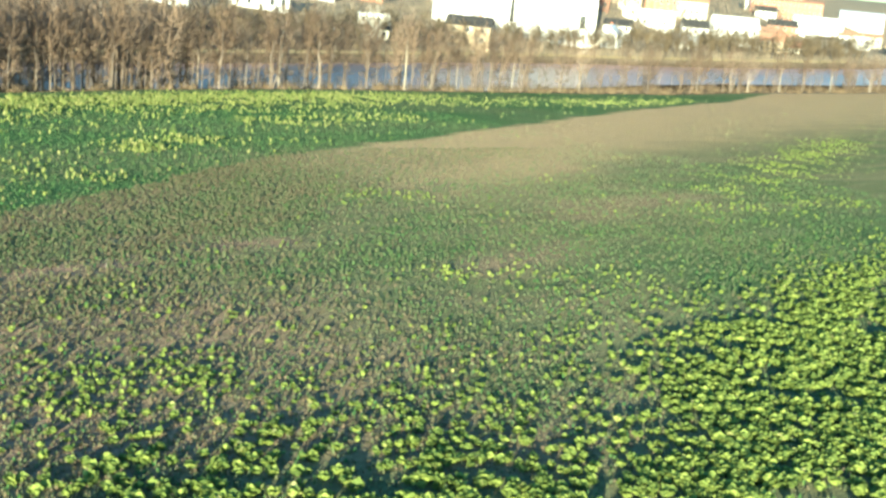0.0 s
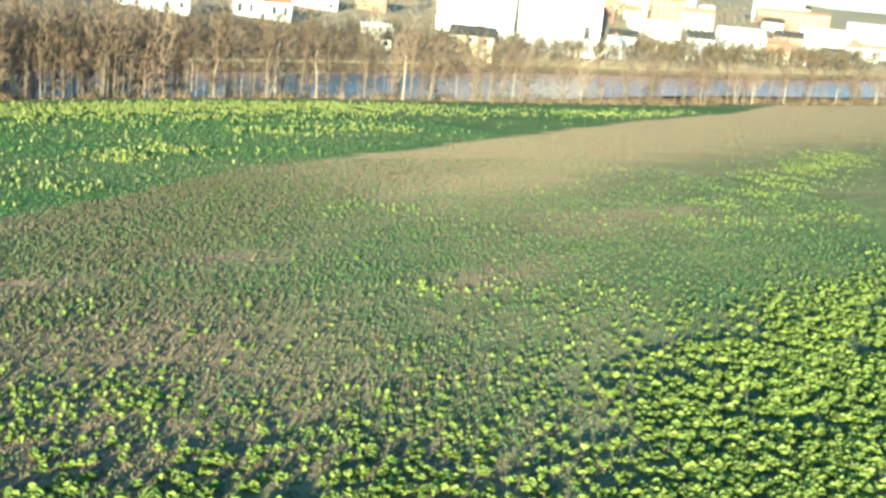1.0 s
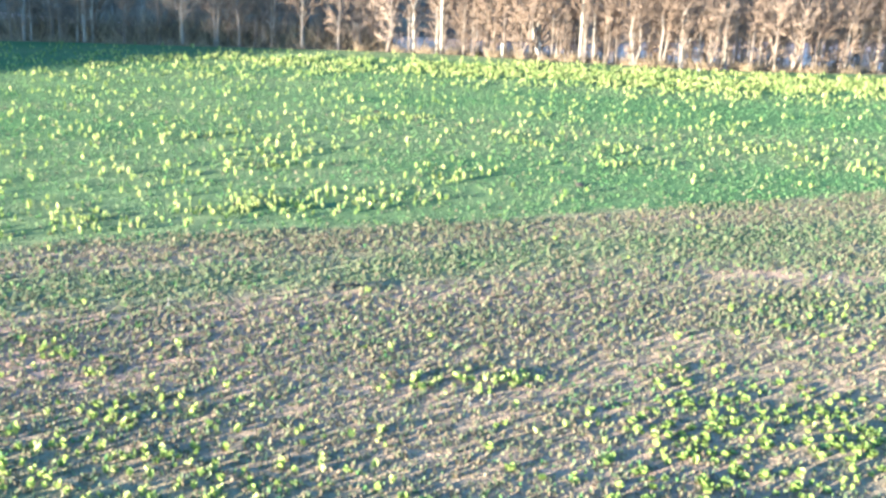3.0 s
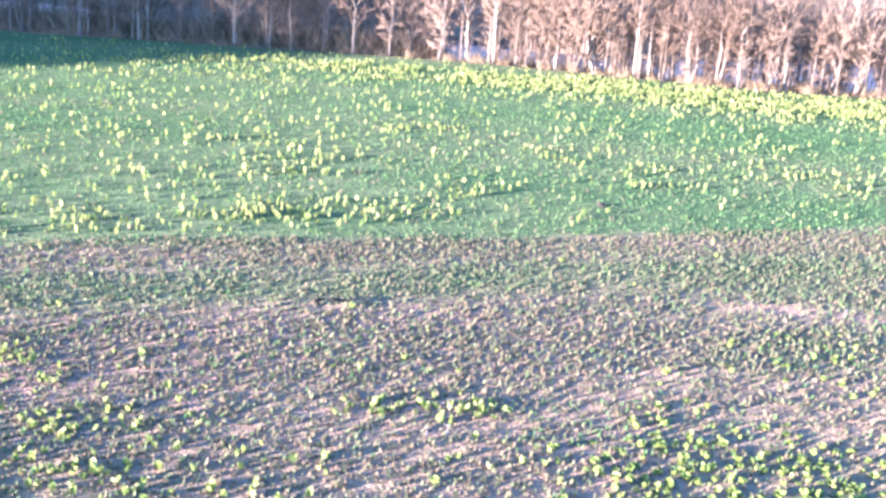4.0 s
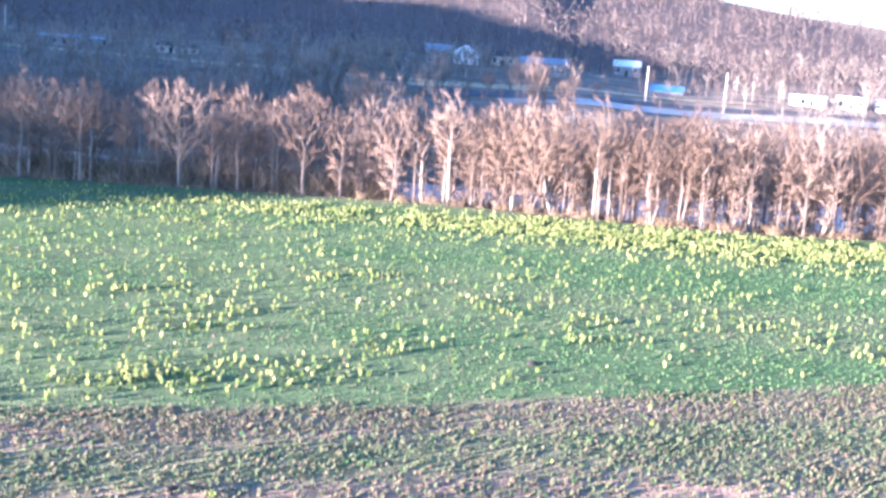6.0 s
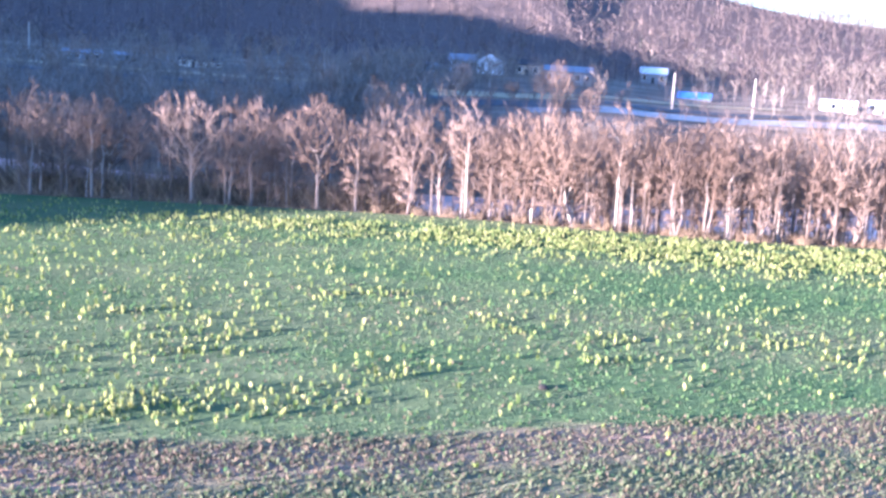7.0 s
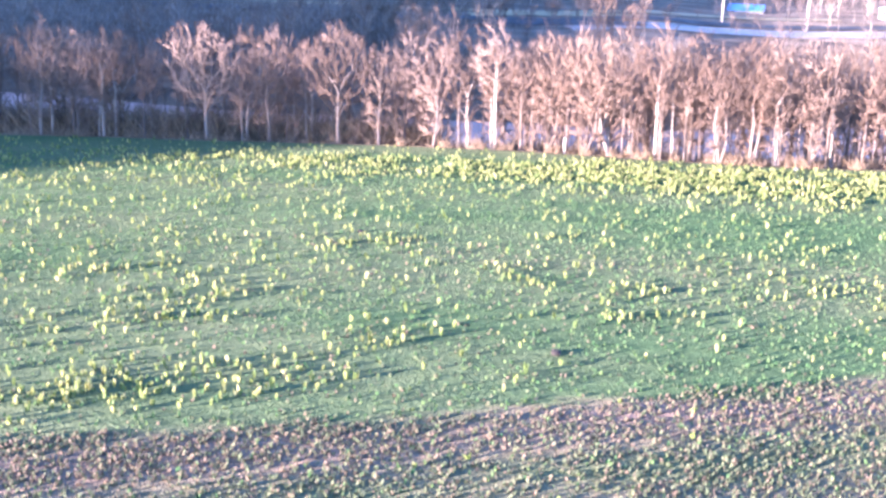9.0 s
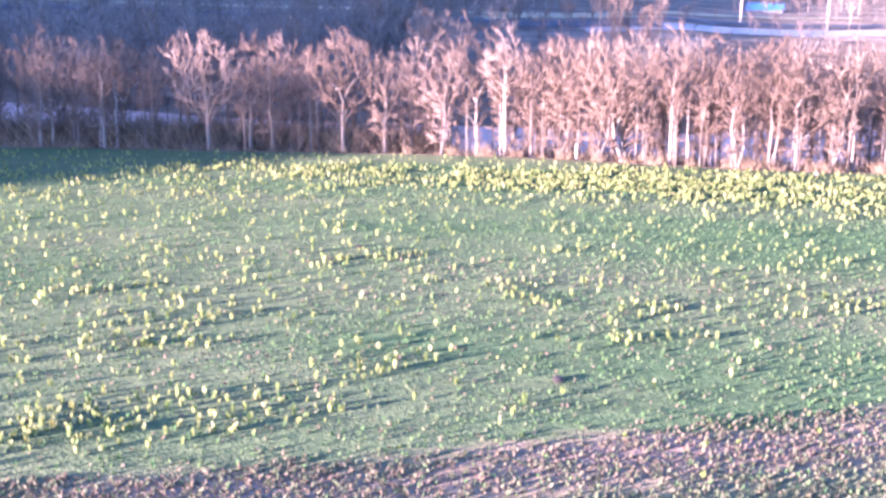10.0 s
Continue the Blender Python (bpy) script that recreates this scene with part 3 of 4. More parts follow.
def bare_tree(seed, height, width, fork, girth, tips=95, twigs=6, stems=1, low=0.0):
    """Trunk and crown of a leafless tree, as two sets of arrays: limbs grow out from the fork towards points of the crown."""
    rr = random.Random(seed)
    pos, up = [Vector((0, 0, -0.5))], [-1]

    def grow(k, goal, parts, bend):
        start = pos[k]
        rise = (goal - start).length
        for i in range(1, parts + 1):
            t = i / parts
            q = start.lerp(goal, t) + Vector((rr.uniform(-1, 1), rr.uniform(-1, 1), 0)) * bend * rise
            q.z += 0.10 * rise * math.sin(math.pi * t) * (1 if parts > 1 else 0)
            pos.append(q), up.append(k)
            k = len(pos) - 1
        return k

    for st in range(stems):
        a = rr.uniform(0, 6.28)
        off = 0.0 if stems == 1 else 0.07 * height
        k = grow(0, Vector((math.cos(a) * off, math.sin(a) * off, height * fork)), 4, 0.012)
        grow(k, Vector((math.cos(a) * off * 2.2 + rr.uniform(-0.5, 0.5), math.sin(a) * off * 2.2 + rr.uniform(-0.5, 0.5), height * 0.9)), 5, 0.03)
    goals = []
    mid, half = height * (fork + 1.02) / 2, height * (1.02 - fork) / 2 * 1.05
    while len(goals) < tips:
        v = Vector((rr.gauss(0, 1), rr.gauss(0, 1), rr.gauss(0, 1))).normalized() * rr.random() ** 0.33
        if v.z < -0.75:
            continue
        pinch = 0.62 + 0.38 * min(1, (v.z + 1) / 1.1)
        goals.append(Vector((v.x * width / 2 * pinch, v.y * width / 2 * pinch, mid + v.z * half)))
    for _ in range(int(tips * low)):
        a, r = rr.uniform(0, 6.28), rr.uniform(0.1, 0.3) * width
        goals.append(Vector((math.cos(a) * r, math.sin(a) * r, height * rr.uniform(0.12, fork + 0.1))))
    goals.sort(key=lambda g: Vector((g.x, g.y, (g.z - mid) * 0.7)).length)
    for g in goals:
        best, k = 1e9, 0
        for i, q in enumerate(pos):
            if q.z < g.z - 0.05 and q.z > min(height * fork * 0.75, g.z * 0.5):
                d = (g - q).length + 1.6 * max(0, (Vector((g.x - q.x, g.y - q.y)).length - 0.62 * (g.z - q.z)))
                if d < best:
                    best, k = d, i
        grow(k, g, 3 if best > 1.6 else 2, 0.04)
    load = [0] * len(pos)
    has = set(up)
    for i in range(len(pos)):
        if i not in has:
            k = i
            while k >= 0:
                load[k] += 1
                k = up[k]
    top = load[0] ** 0.5
    wood, crown, ends = [], [], []
    for i in range(1, len(pos)):
        r1 = max(0.022, girth * (load[i] ** 0.5) / top)
        r0 = max(0.024, min(girth, girth * (load[up[i]] ** 0.5) / top), r1)
        r0 = min(r0, r1 * 1.5)
        seg = (pos[up[i]], pos[i], r0, r1, 6 if r1 > 0.1 else 4 if r1 > 0.045 else 3)
        (wood if r1 > 0.05 else crown).append(seg)
        if load[i] == 1:
            d = (pos[i] - pos[up[i]]).normalized()
            for _ in range(twigs + 1 if i not in has else 3):
                e = (d + Vector((rr.uniform(-0.75, 0.75), rr.uniform(-0.75, 0.75), rr.uniform(-0.2, 0.95)))).normalized()
                ends.append((pos[i], pos[i] + e * rr.uniform(0.45, 1.25), 0.023, 0, 3))
    return tubes(wood), joined(tubes(crown), tubes(ends, True))


def tree_thing(arrays, label, bark):
    (tv, tf), (cv, cf) = arrays
    root = tagged(new("tree"), label, "tree", group="bare riverside trees")
    for name, v, f, m in (("trunk", tv, tf, bark), ("crown", cv, cf, TWIGS)):
        part_ob = new(name, mesh_of(name, v, f, [m]))
        part_ob.parent = root
    return root


# all one unit of ten metres high; planted at their own height
KINDS = {
    "round": [(bare_tree(31, 10, 7.0, 0.27, 0.17, 125, 6), BARK, "leafless tree with a wide round crown of pinkish twigs"),
              (bare_tree(32, 10, 6.0, 0.30, 0.15, 115, 6), BARK, "leafless tree with a rounded crown of reddish-brown twigs")],
    "vase": [(bare_tree(33, 10, 5.0, 0.20, 0.18, 90, 5, 2, 0.15), BARK, "leafless forking tree with spreading limbs on the riverbank"),
             (bare_tree(34, 10, 4.6, 0.28, 0.17, 85, 5, 1, 0.2), BARK, "leafless brown tree with upswept limbs on the riverbank")],
    "pale": [(bare_tree(35, 10, 4.0, 0.42, 0.115, 80, 5), PALE_BARK, "tall pale-barked leafless tree with few upright limbs")],
    "slim": [(bare_tree(36, 10, 2.8, 0.36, 0.105, 50, 4, 1, 0.2), BARK, "slim leafless tree with a narrow twiggy crown"),
             (bare_tree(37, 10, 3.2, 0.26, 0.11, 56, 4, 1, 0.3), BARK, "slim leafless tree with twigs from low on its trunk"),
             (bare_tree(38, 10, 2.5, 0.45, 0.095, 42, 4, 1, 0.2), BARK, "thin straight leafless tree in a crowded stand")],
    "sapling": [(bare_tree(40, 10, 4.6, 0.16, 0.13, 26, 4, 2), BARK, ""), (bare_tree(41, 10, 5.4, 0.12, 0.12, 30, 4, 3), BARK, "")],
    "pole": [(bare_tree(51, 10, 2.8, 0.34, 0.08, 20, 4, 1, 0.2), BARK, ""), (bare_tree(52, 10, 3.4, 0.24, 0.085, 24, 4, 1, 0.25), BARK, ""), (bare_tree(53, 10, 2.4, 0.46, 0.07, 18, 4, 1, 0.2), BARK, "")],
    "multi": [(bare_tree(39, 10, 4.6, 0.18, 0.18, 85, 5, 3, 0.15), BARK, "leafless tree with three leaning stems from one base")],
}
THICKET = {"trunk": [], "crown": []}


def thicket_tree(x, y, kind, height):
    """One of the crowd that cannot be told apart: added to the thicket's sheet."""
    arrays = KINDS[kind][rng.randrange(len(KINDS[kind]))][0]
    at = np.array([[x, y, float(ground_z(x, y))]])
    turn, k = np.array([rng.uniform(0, 6.28)]), height / 10
    for key, (v, f) in zip(("trunk", "crown"), arrays):
        THICKET[key].append(joined(scatter(v, f, at, np.array([[k, k, k]]), turn)))


PROTOS = {}
rng = random.Random(8)


def plant(x, y, kind, height, label=""):
    z = float(ground_z(x, y))
    pick = rng.randrange(len(KINDS[kind]))
    m = pose(x, y, z, rng.uniform(-2.5, 2.5), rng.uniform(-2.5, 2.5), rng.uniform(0, 360))
    if (kind, pick) not in PROTOS:
        arrays, bark, words = KINDS[kind][pick]
        ob = PROTOS[kind, pick] = tree_thing(arrays, words, bark)
    else:
        ob = copy_thing(PROTOS[kind, pick], m)
    k = height / 10
    w = k * rng.uniform(0.92, 1.08)
    ob.matrix_basis = m @ Matrix.Diagonal((w, w, k, 1))
    return ob


def edge_point(x, o):
    slope = float(np.interp(x + 15, EDGE_X, EDGE_Y) - np.interp(x - 15, EDGE_X, EDGE_Y)) / 30
    k = 1 / math.sqrt(1 + slope * slope)
    return x - slope * k * o, float(np.interp(x, EDGE_X, EDGE_Y)) + k * o


# the front row, tree by tree: x, metres past the field's edge, kind, height
FRONT = [
    (-53, 4, "vase", 12.5), (-46, 3, "slim", 11), (-38, 2.5, "vase", 13), (-33, 3, "slim", 12), (-29.5, 3, "vase", 13), (-23.6, 2.2, "slim", 10.2),
    (-15.4, 1.8, "round", 13.8), (-11, 2.5, "slim", 9.8), (-7.6, 3, "vase", 11.8), (-5.5, 3.5, "slim", 9.5), (1.2, 2.2, "round", 14.4), (6.3, 2.6, "vase", 12),
    (9.2, 5, "slim", 14), (13, 2.4, "vase", 13), (16, 3.2, "slim", 11), (20.6, 2.8, "pale", 15.2), (23.5, 5, "slim", 13), (27, 5.5, "round", 14.5),
    (29.3, 3, "slim", 13), (31.6, 2.6, "multi", 15), (34.5, 3.2, "vase", 15.2), (37, 5, "slim", 15), (40, 3, "pale", 16.2), (44.5, 5, "slim", 15.2),
    (48, 2.8, "multi", 13), (52, 3.6, "vase", 13.5), (56, 4.5, "slim", 15), (60, 4, "vase", 15), (63.5, 5, "pale", 16), (66.5, 3, "slim", 15.5), (69.5, 3.4, "multi", 15),
    (73.5, 3, "vase", 14.5),
]
for x, o, kind, height in FRONT:
    plant(*edge_point(x, o), kind, height)
EAST = [
    (78, 3, "vase", 14), (83, 3, "slim", 13), (90, 4, "round", 14), (97, 3, "vase", 13), (106, 3, "round", 15), (116, 3, "slim", 12.5), (134, 3, "vase", 15), (138, 4, "slim", 16),
    (150, 3, "multi", 16), (166, 3, "vase", 16), (196, 3, "pale", 16), (207, 3, "round", 14), (226, 3, "slim", 15.5), (248, 3, "vase", 15), (283, 4, "round", 15), (330, 4, "vase", 14),
    (368, 4, "round", 15), (395, 4, "multi", 15), (408, 4, "round", 12), (432, 4, "pale", 14), (452, 5, "slim", 13), (475, 4, "pale", 13), (490, 5, "slim", 12), (512, 4, "round", 15), (560, 4, "vase", 14), (620, 4, "round", 14),
]
for x, o, kind, height in EAST:
    plant(*edge_point(x, o), kind, height * 1.12)
# the bleached tree on the far bank
bleached = tagged(new("tree"), "bleached white leafless tree on the far riverbank", "tree")
for name, (v, f) in zip(("trunk", "crown"), bare_tree(45, 14, 9, 0.26, 0.42, 40, 3)):
    ob = new(name, mesh_of(name, v, f, [BLEACHED]))
    ob.parent = bleached
bleached.matrix_basis = pose(283, 328, float(ground_z(283, 328)))
# a trunk that leans over the far bank
leaning = tagged(new("tree"), "pale leafless tree leaning low over the far riverbank", "tree")
for name, (v, f) in zip(("trunk", "crown"), bare_tree(46, 15, 4, 0.6, 0.24, 30, 3)):
    ob = new(name, mesh_of(name, v, f, [BLEACHED]))
    ob.parent = leaning
leaning.matrix_basis = pose(412, 339.5, float(ground_z(412, 339.5))) @ Matrix.Rotation(radians(50), 4, Vector((0.75, 0.66, 0)))
# the crowd behind them, down the bank
x = -100.0
while x < 640:
    for row in range(3 if x < 130 else 2):
        o = 5.5 + row * 4.2 + rng.uniform(-1.5, 2.0)
        if x < 18 and row == 0 and rng.random() < 0.4:
            continue
        height = rng.uniform(10.5, 15.5) if x < 90 else rng.uniform(12.5, 18.5) if x < 260 else rng.uniform(10, 16)
        own = row == 0 and x < 250 or row == 1 and -60 < x < 100
        kind = rng.choice(["slim", "slim", "slim", "slim", "vase", "multi", "round"] if own else ["pole", "vase", "pole"] if x > 240 else ["pole", "pole", "pole", "pole", "pole", "vase"])
        here = edge_point(x + rng.uniform(-1.2, 1.2), o)
        (plant if own else thicket_tree)(*here, kind, height)
    if 18 < x < 150:
        for _ in range(2):
            thicket_tree(*edge_point(x + rng.uniform(-1.5, 1.5), rng.uniform(1.8, 6)), "pole", rng.uniform(8, 14))
    for _ in range(2 if x < 90 else 1):
        thicket_tree(*edge_point(x + rng.uniform(-2, 2), rng.uniform(3, 15)), "sapling", rng.uniform(3, 6.5))
    x += (rng.uniform(1.8, 3.0) if x > 18 else rng.uniform(2.4, 3.8)) if x < 130 else rng.uniform(4.2, 6.5) if x < 260 else rng.uniform(10, 16)
(tv, tf), (cv, cf) = joined(*THICKET["trunk"]), joined(*THICKET["crown"])
me = mesh_of("thicket", np.concatenate([tv, cv]), np.concatenate([tf, cf + len(tv)]), [STEM_BARK, CROWD_TWIGS], np.repeat([0, 1], [len(tf), len(cf)]))
tagged(new("thicket", me), "crowd of thin leafless trees and saplings down the riverbank", "woods", kind="stuff")

# single trees on the far bank and shrubs beside the valley road
FAR = [
    (-82, 288, "vase", 8), (-74, 281.5, "vase", 11), (-67, 282, "round", 9), (-63, 293, "slim", 12), (-46, 277, "vase", 12), (-42, 274, "vase", 14), (-37, 271, "slim", 14.5),
    (-29.6, 265, "pale", 18), (-24.6, 267, "slim", 16), (-47.4, 395, "pale", 12), (-43, 391.5, "pale", 12.5), (-54, 398.5, "vase", 10.5), (1.4, 264, "pale", 18.5),
    (4.8, 268.6, "vase", 16.5), (8.3, 264, "slim", 18), (16.6, 349, "round", 7.5), (12, 346.6, "round", 6), (37.5, 350, "round", 9.5), (29, 348, "round", 7), (-17, 377, "vase", 7.5),
]
for x, y, kind, height in FAR:
    plant(x, y, kind, height)

# trees that stand singly over the shaded flat beyond the river
apart = random.Random(17)
for _ in range(46):
    plant(*edge_point(apart.uniform(-150, 50), apart.uniform(90, 174)), apart.choice(["vase", "round", "pale", "vase", "multi"]), apart.uniform(8, 14.5))

# brush under the trees
R = random.Random(5)
nrng = np.random.default_rng(4)
V, F, base, n = [], [], 0, 450
for _ in range(4):
    segs = []
    for _ in range(18):
        a = R.uniform(0, 6.28)
        d = Vector((math.cos(a) * 0.7, math.sin(a) * 0.7, R.uniform(0.6, 1.5))).normalized()
        p = Vector((R.uniform(-0.5, 0.5), R.uniform(-0.5, 0.5), 0))
        segs.append((p, p + d * R.uniform(0.7, 1.7), 0.03, 0, 3))
    pv, pf = tubes(segs, True)
    low = 650
    pts = np.array([edge_point(a, b) for a, b in zip(nrng.uniform(-110, 12, low), nrng.uniform(8, 22, low))])
    v, f = scatter(pv, pf, np.column_stack([pts, ground_z(pts[:, 0], pts[:, 1])]), nrng.uniform(1.8, 4.2, low), nrng.uniform(0, 6.28, low))
    V.append(v), F.append(f + base)
    base += len(v)
    ex = np.where(nrng.random(n) < 0.6, nrng.uniform(-110, 90, n), nrng.uniform(90, 640, n))
    pts = np.array([edge_point(a, b) for a, b in zip(ex, np.where(ex > 110, nrng.uniform(1.2, 20, n), nrng.uniform(1.2, 12, n)))])
    places = np.column_stack([pts, ground_z(pts[:, 0], pts[:, 1])])
    v, f = scatter(pv, pf, places, np.where(ex > 110, 0.9 + nrng.random(n) * 1.6, np.where(ex > 18, 0.5 + nrng.random(n) * 1.3, 0.35 + nrng.random(n) ** 2)), nrng.uniform(0, 6.28, n))
    V.append(v), F.append(f + base)
    base += len(v)
tagged(new("brush", mesh_of("brush", np.concatenate(V), np.concatenate(F), [BRUSH])), "dry leafless brush and saplings on the riverbank", "brush", kind="stuff")


# ---- woods across the river and on the hill ----
def rough_tree(seed, limbs, tips):
    """A light bare tree one metre high: a trunk and a broom of limbs."""
    rr = random.Random(seed)
    segs = [(Vector((0, 0, -0.03)), Vector((0, 0, 0.85)), 0.015, 0, 3)]
    for _ in range(limbs):
        a, z = rr.uniform(0, 6.28), rr.uniform(0.25, 0.65)
        d = Vector((math.cos(a) * 0.6, math.sin(a) * 0.6, rr.uniform(0.5, 1.2))).normalized()
        q = Vector((0, 0, z)) + d * rr.uniform(0.15, 0.4)
        segs.append((Vector((0, 0, z)), q + d * 0.1, 0.008, 0, 3))
        for _ in range(tips):
            e = (d + Vector((rr.uniform(-1, 1), rr.uniform(-1, 1), rr.uniform(-0.2, 0.9))) * 0.8).normalized()
            m = Vector((0, 0, z)).lerp(q, rr.uniform(0.5, 1))
            segs.append((m, m + e * rr.uniform(0.1, 0.26), 0.006, 0, 3))
    return tubes(segs, True)


def woods(name, label, seed, count, pick, limbs, tips, low, high, mat=WOODS, wide=1.1):
    nr = np.random.default_rng(seed)
    V, F, base = [], [], 0
    for i in range(5):
        pv, pf = rough_tree(seed + i, limbs, tips)
        px, py = pick(nr, count // 5)
        places = np.column_stack([px, py, ground_z(px, py) - 0.2])
        s = nr.uniform(low, high, len(px))
        v, f = scatter(pv, pf, places, np.stack([s * wide, s * wide, s], -1), nr.uniform(0, 6.28, len(px)))
        V.append(v), F.append(f + base)
        base += len(v)
    return tagged(new(name, mesh_of(name, np.concatenate(V), np.concatenate(F), [mat])), label, "woods", kind="stuff")


def far_bank(nr, n):
    ex, eo = nr.uniform(-160, 520, n), nr.uniform(86, 118, n)
    pts = np.array([edge_point(a, b) for a, b in zip(ex, eo)])
    return pts[:, 0], pts[:, 1]


def left_wood(nr, n):
    ex, eo = nr.uniform(-260, 15, n), nr.uniform(96, 176, n)
    pts = np.array([edge_point(a, b) for a, b in zip(ex, eo)])
    return pts[:, 0], pts[:, 1]


def hillside(nr, n):
    y = nr.uniform(430, 1250, n)
    return nr.uniform(-0.55, 0.52, n) * y, y


def far_bank_east(nr, n):
    ex, eo = nr.uniform(190, 760, n), nr.uniform(91, 113, n)
    pts = np.array([edge_point(a, b) for a, b in zip(ex, eo)])
    return pts[:, 0], pts[:, 1]


def water_edge(nr, n):
    ex, eo = nr.uniform(120, 740, n), nr.uniform(82, 90.5, n)
    pts = np.array([edge_point(a, b) for a, b in zip(ex, eo)])
    return pts[:, 0], pts[:, 1]


def valley_floor(nr, n):
    ex, eo = nr.uniform(-260, 110, n), nr.uniform(187, 262, n)
    pts = np.array([edge_point(a, b) for a, b in zip(ex, eo)])
    return pts[:, 0], pts[:, 1]


def roadside(nr, n):
    ex, eo = nr.uniform(40, 240, n), nr.uniform(130, 260, n)
    pts = np.array([edge_point(a, b) for a, b in zip(ex, eo)])
    return pts[:, 0], pts[:, 1]


def west_crest(nr, n):
    s, a = nr.uniform(131, 300, n), nr.uniform(-262, -205, n)
    return 0.7955 * a - 0.606 * s, 0.606 * a + 0.7955 * s


# trees added out of view: they thin the sun on the far left trees
woods("crest_woods", "unseen bare woods added on the western crest to dapple the low sun", 95, 700, west_crest, 9, 4, 7, 11)
woods("far_scrub", "leafless scrub below the town on the far bank", 97, 1000, far_bank_east, 8, 4, 6, 13, FAR_BRUSH)
woods("bank_scrub", "brown leafless scrub at the foot of the far riverbank", 93, 500, water_edge, 9, 4, 1.5, 3.6, FAR_BRUSH, wide=1.8)
woods("valley_trees", "bare trees round the homes across the valley", 98, 420, valley_floor, 9, 5, 5, 11, SCRUB)
woods("roadside_scrub", "scrub and small bare trees beside the valley road", 99, 420, roadside, 8, 5, 3, 8)
woods("far_bank_trees", "leafless trees and scrub along the far riverbank", 60, 800, far_bank, 9, 4, 5, 11, SCRUB)
def town_slopes(nr, n):
    ex, eo = nr.uniform(150, 900, n), nr.uniform(98, 300, n)
    pts = np.array([edge_point(a, b) for a, b in zip(ex, eo)])
    return pts[:, 0], pts[:, 1]


woods("town_trees", "bare trees and scrub between the houses of the town", 90, 1500, town_slopes, 8, 4, 6, 14, SCRUB)
woods("valley_woods", "bare grey woods on the flat beyond the river", 70, 850, left_wood, 9, 5, 7, 14, SCRUB)
woods("hill_woods", "bare brown woods covering the far hillside", 80, 6500, hillside, 3, 4, 7, 12, wide=2.0)


# ---- roads and paths beyond the river ----
def strip(name, label, x0, x1, o0, o1, mat, lift, category="road"):
    xs = np.arange(x0, x1 + 1, 4.0)
    rows = [np.array([edge_point(a, o) for a in xs]) for o in np.linspace(o0, o1, 4)]
    v = np.concatenate([np.column_stack([r, ground_z(r[:, 0], r[:, 1]) + lift]) for r in rows])
    n = len(xs)
    k = np.arange(n - 1)
    f = np.concatenate([np.stack([k + i * n, k + 1 + i * n, k + 1 + (i + 1) * n, k + (i + 1) * n], -1) for i in range(3)])
    return tagged(new(name, mesh_of(name, v, f, [mat])), label, category, kind="structure")


strip("road", "pale grey road along the far side of the valley", -230, 230, 178, 183.5, ASPHALT, 0.25)
strip("pavement", "pale gravel yard beside the valley road", 96, 190, 166, 175, GRAVEL, 0.22, "yard")
strip("path", "straw-coloured track along the far riverbank", 150, 720, 91.5, 93.6, STRAW, 0.25, "path")
strip("embankment", "straw-coloured verge above the valley road", -200, 160, 192, 197, STRAW, 0.2, "verge")


# ---- buildings ----
def part(name, bm, mat, parent, label=""):
    me = bpy.data.meshes.new(name)
    bm.to_mesh(me)
    bm.free()
    me.materials.append(mat)
    ob = new(name, me)
    ob.parent = parent
    return tagged(ob, label)


def box(bm, x0, x1, y0, y1, z0, z1):
    c = [bm.verts.new((x, y, z)) for z in (z0, z1) for x, y in ((x0, y0), (x1, y0), (x1, y1), (x0, y1))]
    for f in ((3, 2, 1, 0), (4, 5, 6, 7), (0, 1, 5, 4), (1, 2, 6, 5), (2, 3, 7, 6), (3, 0, 4, 7)):
        bm.faces.new([c[i] for i in f])
    return bm


